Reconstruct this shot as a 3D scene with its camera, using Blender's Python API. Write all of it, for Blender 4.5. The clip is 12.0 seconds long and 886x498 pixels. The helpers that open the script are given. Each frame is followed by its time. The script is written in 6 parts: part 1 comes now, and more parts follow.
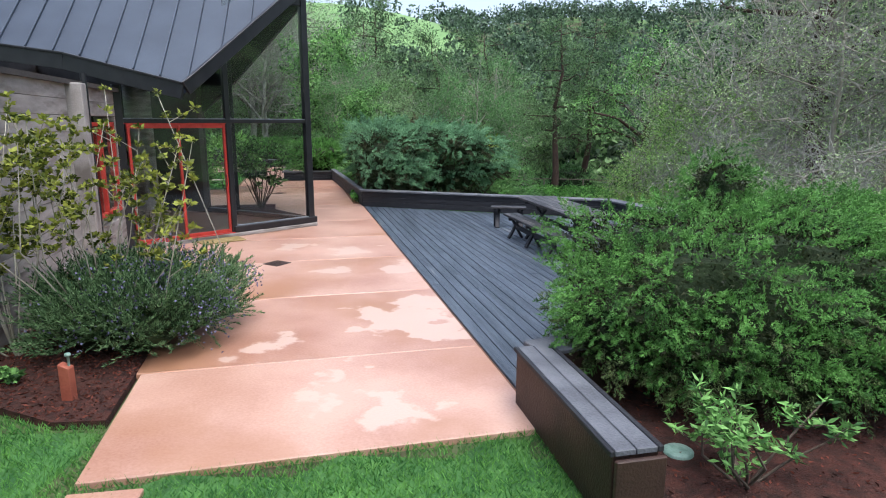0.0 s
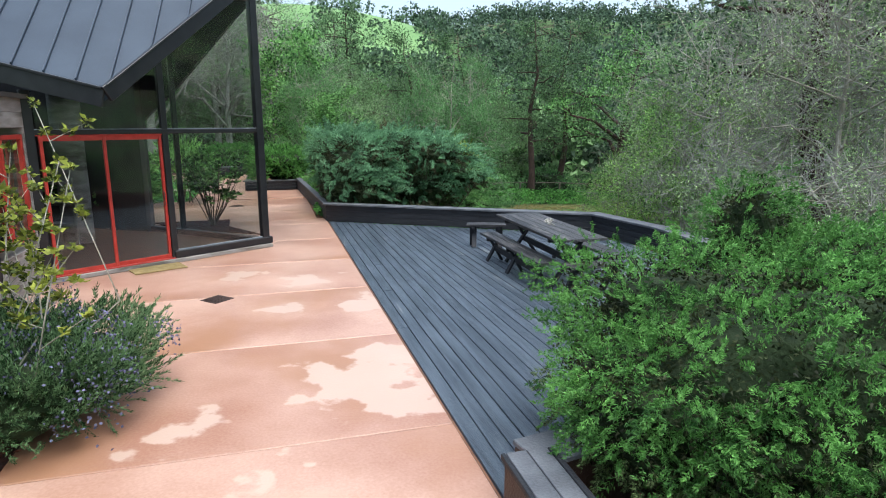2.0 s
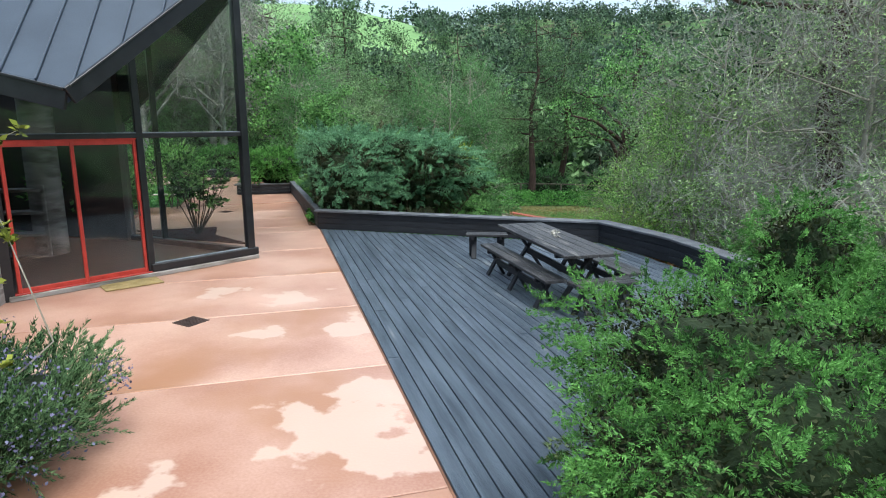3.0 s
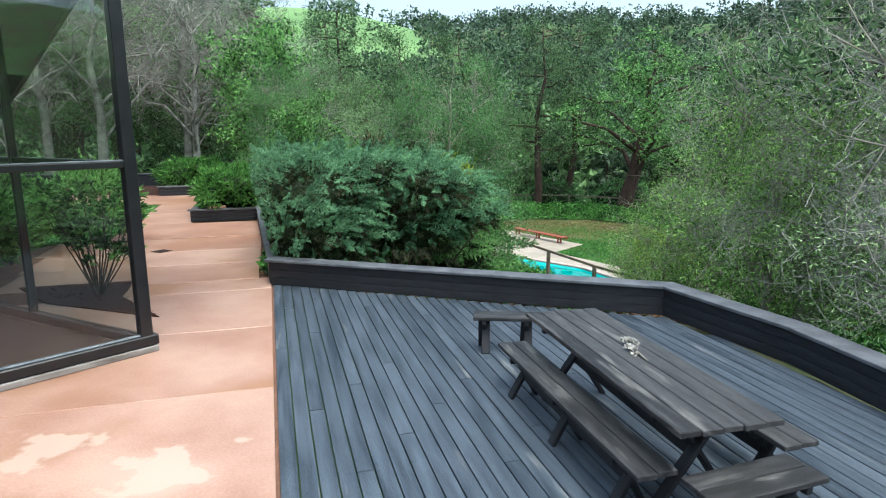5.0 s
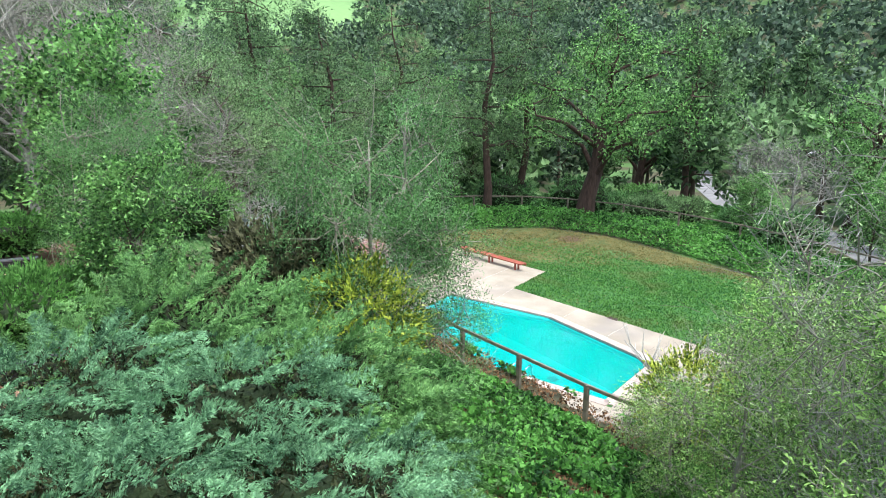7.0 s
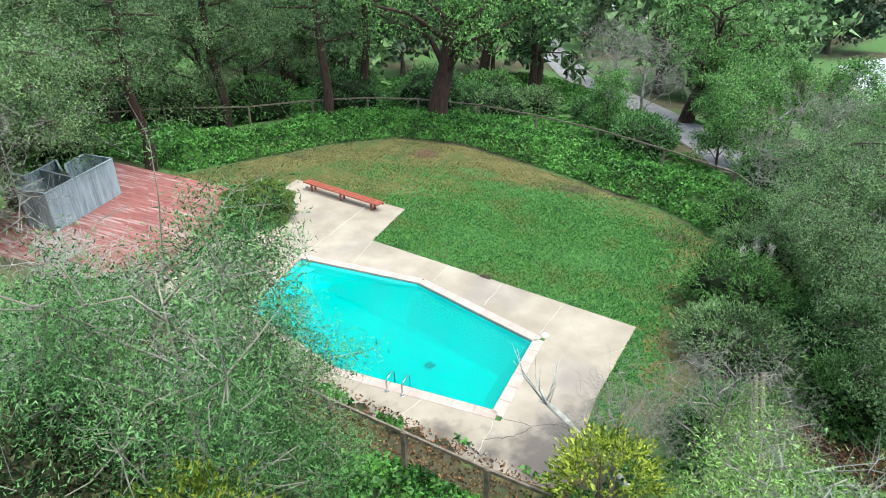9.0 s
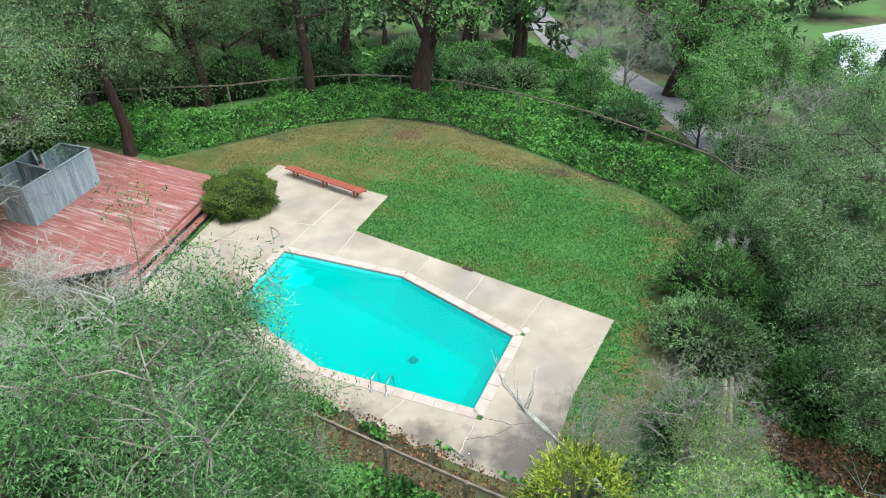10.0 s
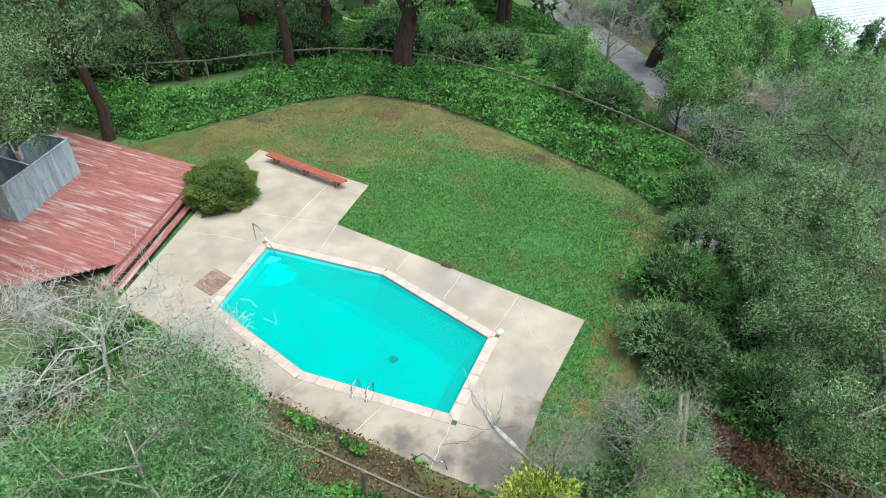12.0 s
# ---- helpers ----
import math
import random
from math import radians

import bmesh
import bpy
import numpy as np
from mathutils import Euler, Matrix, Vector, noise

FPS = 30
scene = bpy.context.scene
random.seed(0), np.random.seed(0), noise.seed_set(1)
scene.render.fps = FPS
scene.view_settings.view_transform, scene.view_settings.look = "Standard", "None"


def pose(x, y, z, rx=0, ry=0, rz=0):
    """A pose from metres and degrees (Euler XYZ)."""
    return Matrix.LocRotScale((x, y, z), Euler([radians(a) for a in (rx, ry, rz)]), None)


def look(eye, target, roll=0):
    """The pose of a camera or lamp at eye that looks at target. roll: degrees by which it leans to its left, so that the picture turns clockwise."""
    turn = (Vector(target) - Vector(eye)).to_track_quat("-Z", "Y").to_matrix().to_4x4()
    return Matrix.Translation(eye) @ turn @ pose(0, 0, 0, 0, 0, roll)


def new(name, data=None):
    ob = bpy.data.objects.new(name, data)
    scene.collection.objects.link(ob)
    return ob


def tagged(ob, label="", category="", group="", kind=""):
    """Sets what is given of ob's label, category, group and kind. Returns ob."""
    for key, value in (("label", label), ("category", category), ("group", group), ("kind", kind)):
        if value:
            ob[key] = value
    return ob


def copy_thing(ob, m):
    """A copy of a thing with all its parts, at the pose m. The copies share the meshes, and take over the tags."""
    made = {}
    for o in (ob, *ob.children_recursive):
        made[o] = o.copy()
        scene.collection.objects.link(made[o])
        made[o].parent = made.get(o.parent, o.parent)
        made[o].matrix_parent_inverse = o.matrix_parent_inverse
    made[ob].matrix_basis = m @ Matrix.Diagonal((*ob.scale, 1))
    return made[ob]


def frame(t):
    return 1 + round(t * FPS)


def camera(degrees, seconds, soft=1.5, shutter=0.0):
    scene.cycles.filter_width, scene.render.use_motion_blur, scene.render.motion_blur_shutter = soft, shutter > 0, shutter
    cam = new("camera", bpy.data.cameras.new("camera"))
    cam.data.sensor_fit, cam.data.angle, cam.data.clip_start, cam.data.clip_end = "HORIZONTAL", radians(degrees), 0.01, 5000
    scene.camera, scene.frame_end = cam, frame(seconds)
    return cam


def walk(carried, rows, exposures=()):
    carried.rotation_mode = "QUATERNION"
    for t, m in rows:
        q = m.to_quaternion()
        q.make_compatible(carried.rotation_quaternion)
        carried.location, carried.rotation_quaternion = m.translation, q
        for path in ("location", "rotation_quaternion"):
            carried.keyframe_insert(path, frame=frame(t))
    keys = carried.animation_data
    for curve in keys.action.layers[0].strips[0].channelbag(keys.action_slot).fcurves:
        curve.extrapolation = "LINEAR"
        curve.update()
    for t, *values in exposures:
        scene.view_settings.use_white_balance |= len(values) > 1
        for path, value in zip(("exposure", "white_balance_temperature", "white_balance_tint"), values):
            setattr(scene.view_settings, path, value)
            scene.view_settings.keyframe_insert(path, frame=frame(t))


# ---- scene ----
cam = camera(72.0, 12.0, 1.0)
PATH = [
    (0.0, 0.223, 0.370, 2.115, 78.28, -0.11, 0.75),
    (0.5, 0.233, 0.671, 2.141, 78.24, 0.23, -0.14),
    (1.0, 0.223, 0.973, 2.169, 78.29, -0.00, -0.81),
    (1.5, 0.262, 1.331, 2.162, 78.55, 0.09, -1.31),
    (2.0, 0.307, 1.685, 2.234, 78.43, 0.11, -1.57),
    (2.5, 0.345, 2.028, 2.260, 78.41, 0.20, -1.57),
    (4.5, 0.459, 4.825, 2.454, 78.69, -0.23, -1.53),
    (5.0, 0.525, 6.186, 2.502, 78.84, 0.05, -1.53),
    (5.5, 0.596, 7.619, 2.595, 79.10, -0.00, -1.26),
    (6.0, 0.673, 9.076, 3.259, 79.21, -0.10, -1.12),
    (6.5, 0.887, 11.029, 3.893, 78.53, 0.02, -2.41),
    (7.0, 1.249, 13.305, 4.567, 75.50, 0.35, -6.98),
    (7.5, 1.447, 15.574, 4.976, 71.65, 0.61, -13.23),
    (9.5, 2.304, 18.177, 8.107, 59.28, 0.07, -22.76),
    (10.0, 2.438, 18.377, 8.578, 57.71, 0.09, -23.37),
    (10.5, 2.550, 18.530, 9.019, 56.32, 0.07, -23.90),
    (11.0, 2.736, 18.668, 9.522, 54.96, 0.02, -24.20),
    (11.5, 2.870, 18.765, 10.138, 53.56, -0.14, -24.49),
    (12.0, 3.039, 18.841, 10.621, 52.46, -0.36, -24.42),
]
EXPOSURES = [(0.0, 1.17, 6150, 12), (2.5, 1.16, 6150, 3), (5.5, 1.27, 6150, 0), (6.5, 1.44, 6250, 6), (7.5, 1.50, 6300, 5), (9.5, 1.23, 6350, 1), (12.0, 1.13, 6350, 0)]
walk(cam, [(t, pose(*row)) for t, *row in PATH], EXPOSURES)

# ---- light ----
world = bpy.data.worlds.new("overcast_sky")
scene.world = world
world.use_nodes = True
wn, wl = world.node_tree.nodes, world.node_tree.links
wn.clear()
sky = wn.new("ShaderNodeTexSky")
sky.sky_type, sky.sun_disc = "NISHITA", False
sky.sun_elevation, sky.sun_rotation = radians(70), radians(151)
sky.air_density, sky.dust_density, sky.ozone_density = 1.0, 4.0, 1.0
soft_sky = wn.new("ShaderNodeHueSaturation")
soft_sky.inputs["Saturation"].default_value = 0.74
wb = wn.new("ShaderNodeBackground")
wb.inputs["Strength"].default_value = 0.15
wo = wn.new("ShaderNodeOutputWorld")
wl.new(sky.outputs[0], soft_sky.inputs["Color"])
wl.new(soft_sky.outputs[0], wb.inputs["Color"])
wl.new(wb.outputs[0], wo.inputs["Surface"])
sun = new("sun", bpy.data.lights.new("sun", "SUN"))
sun.data.energy, sun.data.angle, sun.data.color = 1.1, radians(38), (1.0, 0.97, 0.93)
sun.matrix_basis = look((5, -9, 29), (0, 0, 0))


# ---- materials ----
def material(name, dark, light, scale=4.0, rough=0.8, metal=0.0, bump=0.2, fine=60.0, third=None, third_scale=0.7, third_at=(0.52, 0.62), vary=0.0, stretch=(1, 1, 1), spec=0.4, leaf=False, coords="Object", blobs=(), blob_colour=(0.5, 0.5, 0.5), blob_edge=0.03):
    """Two colours mixed by a grain at two scales, a third one in patches, a bump from the fine grain."""
    m = bpy.data.materials.new(name)
    m.use_nodes = True
    n, l = m.node_tree.nodes, m.node_tree.links
    b = n["Principled BSDF"]
    b.inputs["Roughness"].default_value, b.inputs["Metallic"].default_value = rough, metal
    b.inputs["Specular IOR Level"].default_value = spec
    tc, mp = n.new("ShaderNodeTexCoord"), n.new("ShaderNodeMapping")
    mp.inputs["Scale"].default_value = stretch
    l.new(tc.outputs[coords], mp.inputs["Vector"])
    if vary and not leaf:
        own, far_off = n.new("ShaderNodeObjectInfo"), n.new("ShaderNodeMath")
        far_off.operation, far_off.inputs[1].default_value = "MULTIPLY", 60.0
        l.new(own.outputs["Random"], far_off.inputs[0])
        l.new(far_off.outputs[0], mp.inputs["Location"])
    big, small = n.new("ShaderNodeTexNoise"), n.new("ShaderNodeTexNoise")
    for t, s, d in ((big, scale, 6), (small, fine, 4)):
        t.inputs["Scale"].default_value, t.inputs["Detail"].default_value = s, d
        l.new(mp.outputs[0], t.inputs["Vector"])
    mix = n.new("ShaderNodeMath")
    mix.operation = "MULTIPLY_ADD"
    mix.inputs[1].default_value = 0.45
    l.new(small.outputs["Fac"], mix.inputs[0])
    sc = n.new("ShaderNodeMath")
    sc.operation = "MULTIPLY_ADD"
    sc.inputs[1].default_value, sc.inputs[2].default_value = 1.3, -0.37
    l.new(big.outputs["Fac"], sc.inputs[0])
    l.new(sc.outputs[0], mix.inputs[2])
    last = mix.outputs[0]
    if vary:
        info = n.new("ShaderNodeNewGeometry" if leaf else "ShaderNodeObjectInfo")
        add = n.new("ShaderNodeMath")
        add.operation = "MULTIPLY_ADD"
        add.inputs[1].default_value = vary
        l.new(info.outputs["Random Per Island" if leaf else "Random"], add.inputs[0])
        off = n.new("ShaderNodeMath")
        off.operation = "SUBTRACT"
        off.inputs[1].default_value = vary / 2
        l.new(last, add.inputs[2])
        l.new(add.outputs[0], off.inputs[0])
        last = off.outputs[0]
    ramp = n.new("ShaderNodeValToRGB")
    ramp.color_ramp.elements[0].position, ramp.color_ramp.elements[1].position = 0.22, 0.78
    ramp.color_ramp.elements[0].color, ramp.color_ramp.elements[1].color = (*dark, 1), (*light, 1)
    l.new(last, ramp.inputs["Fac"])
    colour = ramp.outputs["Color"]
    if third:
        patch, pr, mx = n.new("ShaderNodeTexNoise"), n.new("ShaderNodeMapRange"), n.new("ShaderNodeMix")
        patch.inputs["Scale"].default_value, patch.inputs["Detail"].default_value = third_scale, 5
        l.new(mp.outputs[0], patch.inputs["Vector"])
        l.new(patch.outputs["Fac"], pr.inputs["Value"])
        pr.inputs["From Min"].default_value, pr.inputs["From Max"].default_value = third_at
        mx.data_type = "RGBA"
        l.new(pr.outputs[0], mx.inputs["Factor"])
        l.new(colour, mx.inputs["A"])
        mx.inputs["B"].default_value = (*third, 1)
        colour = mx.outputs["Result"]
    if blobs:
        flat, ragged = n.new("ShaderNodeMapping"), n.new("ShaderNodeTexNoise")
        flat.inputs["Scale"].default_value = (1, 1, 0)
        l.new(tc.outputs["Object"], flat.inputs["Vector"])
        ragged.inputs["Scale"].default_value, ragged.inputs["Detail"].default_value = 2.6, 9
        l.new(tc.outputs["Object"], ragged.inputs["Vector"])
        near = None
        for bx, by, br in blobs:
            dist, sub = n.new("ShaderNodeVectorMath"), n.new("ShaderNodeMath")
            dist.operation, sub.operation = "DISTANCE", "SUBTRACT"
            dist.inputs[1].default_value, sub.inputs[1].default_value = (bx, by, 0), br
            l.new(flat.outputs[0], dist.inputs[0])
            l.new(dist.outputs["Value"], sub.inputs[0])
            if near:
                least = n.new("ShaderNodeMath")
                least.operation = "MINIMUM"
                l.new(near, least.inputs[0])
                l.new(sub.outputs[0], least.inputs[1])
                near = least.outputs[0]
            else:
                near = sub.outputs[0]
        jag, edge, bm_ = n.new("ShaderNodeMath"), n.new("ShaderNodeMapRange"), n.new("ShaderNodeMix")
        jag.operation = "MULTIPLY_ADD"
        jag.inputs[1].default_value = 1.7
        l.new(ragged.outputs["Fac"], jag.inputs[0])
        l.new(near, jag.inputs[2])
        edge.inputs["From Min"].default_value, edge.inputs["From Max"].default_value = 0.82 - blob_edge, 0.82 + blob_edge
        edge.inputs["To Min"].default_value, edge.inputs["To Max"].default_value = 0.75, 0.0
        l.new(jag.outputs[0], edge.inputs["Value"])
        bm_.data_type = "RGBA"
        l.new(edge.outputs[0], bm_.inputs["Factor"])
        l.new(colour, bm_.inputs["A"])
        bm_.inputs["B"].default_value = (*blob_colour, 1)
        colour = bm_.outputs["Result"]
    l.new(colour, b.inputs["Base Color"])
    if leaf:
        b.inputs["Subsurface Weight"].default_value = 0.0
        tr, ms = n.new("ShaderNodeBsdfTranslucent"), n.new("ShaderNodeMixShader")
        ms.inputs[0].default_value = 0.27
        l.new(colour, tr.inputs["Color"])
        l.new(b.outputs[0], ms.inputs[1])
        l.new(tr.outputs[0], ms.inputs[2])
        l.new(ms.outputs[0], n["Material Output"].inputs["Surface"])
    if bump:
        bp = n.new("ShaderNodeBump")
        bp.inputs["Strength"].default_value, bp.inputs["Distance"].default_value = bump, 0.02
        l.new(small.outputs["Fac"], bp.inputs["Height"])
        l.new(bp.outputs[0], b.inputs["Normal"])
    return m


PALE_STAINS = ((-0.66, 5.25, 0.15), (-0.66, 4.72, 0.18), (-0.17, 4.70, 0.22), (-0.4, 4.42, 0.08), (-0.28, 6.85, 0.55), (0.12, 6.4, 0.42), (-0.02, 7.3, 0.35), (-2.5, 10.7, 0.27), (-1.45, 10.4, 0.34), (-0.5, 9.2, 0.3), (-1.5, 8.9, 0.2), (-2.9, 7.0, 0.2), (-1.55, 5.9, 0.2))
SALMON = material("salmon_concrete", (0.315, 0.16, 0.11), (0.50, 0.325, 0.255), 0.9, 0.34, bump=0.06, fine=45, third=(0.33, 0.17, 0.10), third_scale=0.55, third_at=(0.53, 0.66), vary=0.3, blobs=PALE_STAINS, blob_colour=(0.53, 0.405, 0.335), blob_edge=0.05)
JOINT = material("joint_dirt", (0.10, 0.05, 0.03), (0.22, 0.11, 0.07), 6)
DECK = material("weathered_dark_board", (0.022, 0.032, 0.046), (0.098, 0.124, 0.158), 2.2, 0.42, bump=0.5, fine=40, third=(0.24, 0.25, 0.25), third_scale=1.5, third_at=(0.66, 0.76), vary=0.18, stretch=(6, 0.5, 6))
BLACK = material("black_stained_wood", (0.007, 0.008, 0.011), (0.024, 0.026, 0.032), 3, 0.6, bump=0.3, stretch=(1, 1, 5))
CAPGREY = material("worn_grey_cap", (0.05, 0.055, 0.065), (0.15, 0.16, 0.18), 3, 0.6, bump=0.3)
BROWNSIDE = material("dark_brown_stain", (0.018, 0.010, 0.008), (0.055, 0.028, 0.020), 3, 0.55, bump=0.3)
TABLEWOOD = material("weathered_table_wood", (0.014, 0.014, 0.016), (0.066, 0.066, 0.070), 3, 0.55, bump=0.4, third=(0.15, 0.145, 0.14), third_scale=1.6, third_at=(0.58, 0.7), vary=0.4, stretch=(6, 1, 6))
STEEL = material("black_painted_steel", (0.006, 0.007, 0.009), (0.016, 0.017, 0.020), 5, 0.35, bump=0.03, spec=0.5)
RAIL = material("worn_blue_grey_rail", (0.10, 0.12, 0.14), (0.24, 0.27, 0.30), 5, 0.35, bump=0.05)
RED = material("red_painted_frame", (0.315, 0.026, 0.019), (0.465, 0.053, 0.038), 6, 0.4, bump=0.05)
ROOF = material("blue_grey_metal_roof", (0.022, 0.034, 0.054), (0.042, 0.060, 0.088), 1.2, 0.5, 0.0, bump=0.04, vary=0.2)
CONCRETE = material("board_formed_concrete", (0.20, 0.185, 0.17), (0.37, 0.35, 0.33), 2.5, 0.85, bump=0.3, stretch=(1, 1, 4), third=(0.14, 0.125, 0.11), third_scale=1.1)
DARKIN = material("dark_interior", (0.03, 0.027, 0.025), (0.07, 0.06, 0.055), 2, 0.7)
INFLOOR = material("dark_brown_floor", (0.05, 0.03, 0.022), (0.10, 0.06, 0.045), 2, 0.35)
MULCH = material("red_bark_mulch", (0.012, 0.0045, 0.003), (0.066, 0.020, 0.013), 14, 0.95, bump=1.0, fine=70)
CHIP = material("bark_chip", (0.030, 0.009, 0.006), (0.17, 0.052, 0.032), 8, 0.9, vary=0.7, leaf=True)
SOIL = material("leaf_litter_ground", (0.034, 0.036, 0.018), (0.095, 0.085, 0.045), 0.8, 0.95, bump=0.8, fine=8, third=(0.07, 0.15, 0.042), third_scale=0.14, third_at=(0.42, 0.55))
TRACK = material("bare_dirt_track", (0.045, 0.030, 0.022), (0.13, 0.095, 0.072), 2.5, 0.95, bump=0.5, fine=25)
# hill green with a little distance haze included in the colour
HILL = material("green_hill_grass", (0.12, 0.23, 0.085), (0.19, 0.33, 0.125), 0.02, 0.95, bump=0.1, fine=0.4)
LAWN = material("pool_lawn", (0.016, 0.075, 0.018), (0.075, 0.20, 0.045), 3.4, 0.95, bump=0.9, fine=30, third=(0.075, 0.12, 0.03), third_scale=0.55, third_at=(0.57, 0.72))
DRYLAWN = material("dry_brown_lawn", (0.078, 0.084, 0.026), (0.155, 0.145, 0.05), 1.4, 0.95, bump=0.9, fine=30, third=(0.07, 0.10, 0.028), third_scale=0.6, third_at=(0.5, 0.6))
GRASS = material("grass_blade", (0.025, 0.12, 0.022), (0.125, 0.31, 0.06), 2.6, 0.7, bump=0, vary=0.85, leaf=True, third=(0.10, 0.17, 0.04), third_scale=0.55, third_at=(0.57, 0.72))
DRYGRASS = material("dry_grass_blade", (0.085, 0.10, 0.028), (0.26, 0.21, 0.08), 2.0, 0.8, bump=0, vary=0.5, leaf=True)
APRON = material("pool_deck_concrete", (0.285, 0.248, 0.198), (0.405, 0.358, 0.298), 1.0, 0.8, bump=0.08, fine=50, third=(0.231, 0.211, 0.197), third_scale=0.35, third_at=(0.55, 0.75), vary=0.2, blobs=((8.5, 27.1, 0.95), (9.5, 27.5, 0.75), (7.4, 27.9, 0.35), (10.4, 28.2, 0.4), (6.4, 28.9, 0.4), (4.9, 30.3, 0.35), (3.6, 31.9, 0.35)), blob_colour=(0.075, 0.066, 0.062), blob_edge=0.4)
COPING = material("pale_pink_coping", (0.381, 0.306, 0.272), (0.490, 0.415, 0.374), 3, 0.7, bump=0.1, vary=0.2)
POOLWALL = material("turquoise_plaster", (0.012, 0.38, 0.37), (0.022, 0.49, 0.47), 0.45, 0.6, bump=0.02)
POOLSTEP = material("pale_turquoise_plaster", (0.34, 0.78, 0.75), (0.42, 0.84, 0.81), 0.6, 0.6, bump=0.02)
WATERLINE = material("waterline_tile", (0.08, 0.16, 0.17), (0.16, 0.27, 0.28), 20, 0.3)
REDWOOD = material("red_stained_board", (0.20, 0.068, 0.062), (0.33, 0.135, 0.125), 2.5, 0.65, bump=0.35, third=(0.46, 0.36, 0.35), third_scale=0.75, third_at=(0.53, 0.72), vary=0.22, stretch=(5, 0.6, 5))
BENCHRED = material("red_bench_paint", (0.235, 0.052, 0.034), (0.345, 0.095, 0.062), 3, 0.55, bump=0.2)
BLUEGREY = material("weathered_blue_grey_board", (0.19, 0.26, 0.30), (0.38, 0.47, 0.51), 2.2, 0.75, bump=0.3, vary=0.35, stretch=(4, 4, 0.6))
POSTWOOD = material("old_fence_wood", (0.10, 0.085, 0.065), (0.24, 0.20, 0.16), 4, 0.85, bump=0.4)
BARK = material("brown_bark", (0.035, 0.026, 0.020), (0.11, 0.085, 0.065), 3, 0.95, bump=0.9, fine=14, stretch=(3, 3, 0.6))
REDBARK = material("dark_redbrown_bark", (0.022, 0.013, 0.010), (0.075, 0.045, 0.035), 3, 0.95, bump=0.9, fine=14, stretch=(3, 3, 0.5))
PALEBARK = material("lichen_grey_bark", (0.17, 0.17, 0.155), (0.42, 0.42, 0.385), 6, 0.95, bump=0.5, fine=30)
MOSSBARK = material("grey_mossy_bark", (0.11, 0.11, 0.095), (0.34, 0.335, 0.30), 6, 0.95, bump=0.5, fine=30)
WHITEBARK = material("white_lichen_bark", (0.22, 0.225, 0.205), (0.50, 0.505, 0.47), 6, 0.95, bump=0.5, fine=30)
TWIG = material("grey_twig", (0.17, 0.16, 0.125), (0.36, 0.345, 0.29), 4, 0.95, bump=0)
METAL = material("polished_steel", (0.55, 0.56, 0.57), (0.7, 0.7, 0.7), 5, 0.2, 1.0, bump=0)
DARKMETAL = material("dark_iron", (0.03, 0.02, 0.018), (0.08, 0.05, 0.04), 10, 0.6, 0.4)
MATFIBRE = material("straw_mat", (0.22, 0.16, 0.06), (0.36, 0.28, 0.13), 8, 0.95, bump=0.6, fine=120)
WHITE = material("white_petal", (0.408, 0.394, 0.360), (0.544, 0.530, 0.503), 9, 0.6)
ASPHALT = material("pale_worn_road", (0.14, 0.14, 0.15), (0.26, 0.26, 0.27), 0.8, 0.9, bump=0.2, fine=20)
HOUSEWHITE = material("white_house_wall", (0.6, 0.6, 0.58), (0.78, 0.78, 0.76), 1, 0.8)
HOUSEROOF = material("pale_metal_roof", (0.42, 0.47, 0.50), (0.62, 0.66, 0.68), 0.8, 0.5, 0.1)
VALVE = material("green_plastic_cover", (0.12, 0.22, 0.18), (0.24, 0.36, 0.31), 25, 0.5)
LANTERN = material("rusty_red_post", (0.20, 0.05, 0.03), (0.33, 0.10, 0.06), 6, 0.6)


def foliage(name, dark, light, rough=0.55, vary=0.62, scale=0.9):
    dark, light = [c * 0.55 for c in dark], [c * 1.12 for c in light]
    return material(name, dark, light, scale, rough, bump=0, vary=vary + 0.25, leaf=True, fine=9, spec=0.22)


JUNIPER = foliage("bright_juniper", (0.045, 0.145, 0.035), (0.165, 0.38, 0.09), vary=0.05, scale=4.0)
BLUEJUN = foliage("blue_green_juniper", (0.055, 0.165, 0.085), (0.26, 0.50, 0.27), vary=0.05, scale=2.4)
SLOPEJUN = foliage("pale_green_juniper", (0.055, 0.165, 0.055), (0.24, 0.47, 0.16), vary=0.05, scale=1.8)
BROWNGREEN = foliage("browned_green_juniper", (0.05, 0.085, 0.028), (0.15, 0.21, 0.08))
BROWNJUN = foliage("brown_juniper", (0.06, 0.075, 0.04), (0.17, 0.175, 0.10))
OLIVE = foliage("olive_oak_leaf", (0.07, 0.145, 0.055), (0.25, 0.41, 0.18), vary=0.5)
GREYLEAF = foliage("grey_green_leaf", (0.05, 0.15, 0.045), (0.175, 0.36, 0.13))
MIDLEAF = foliage("mid_green_leaf", (0.05, 0.15, 0.04), (0.20, 0.41, 0.12))
PINELEAF = foliage("pine_needles", (0.045, 0.1, 0.045), (0.15, 0.26, 0.11))
YELLOWLEAF = foliage("yellow_green_leaf", (0.15, 0.26, 0.03), (0.45, 0.53, 0.08))
AIRYLEAF = foliage("airy_pale_leaf", (0.22, 0.36, 0.15), (0.47, 0.65, 0.31), vary=0.4)
DUSKLEAF = foliage("dusky_brown_leaf", (0.045, 0.05, 0.026), (0.15, 0.155, 0.085))
CLIPPED = foliage("clipped_yellowish_leaf", (0.07, 0.13, 0.03), (0.22, 0.33, 0.08))
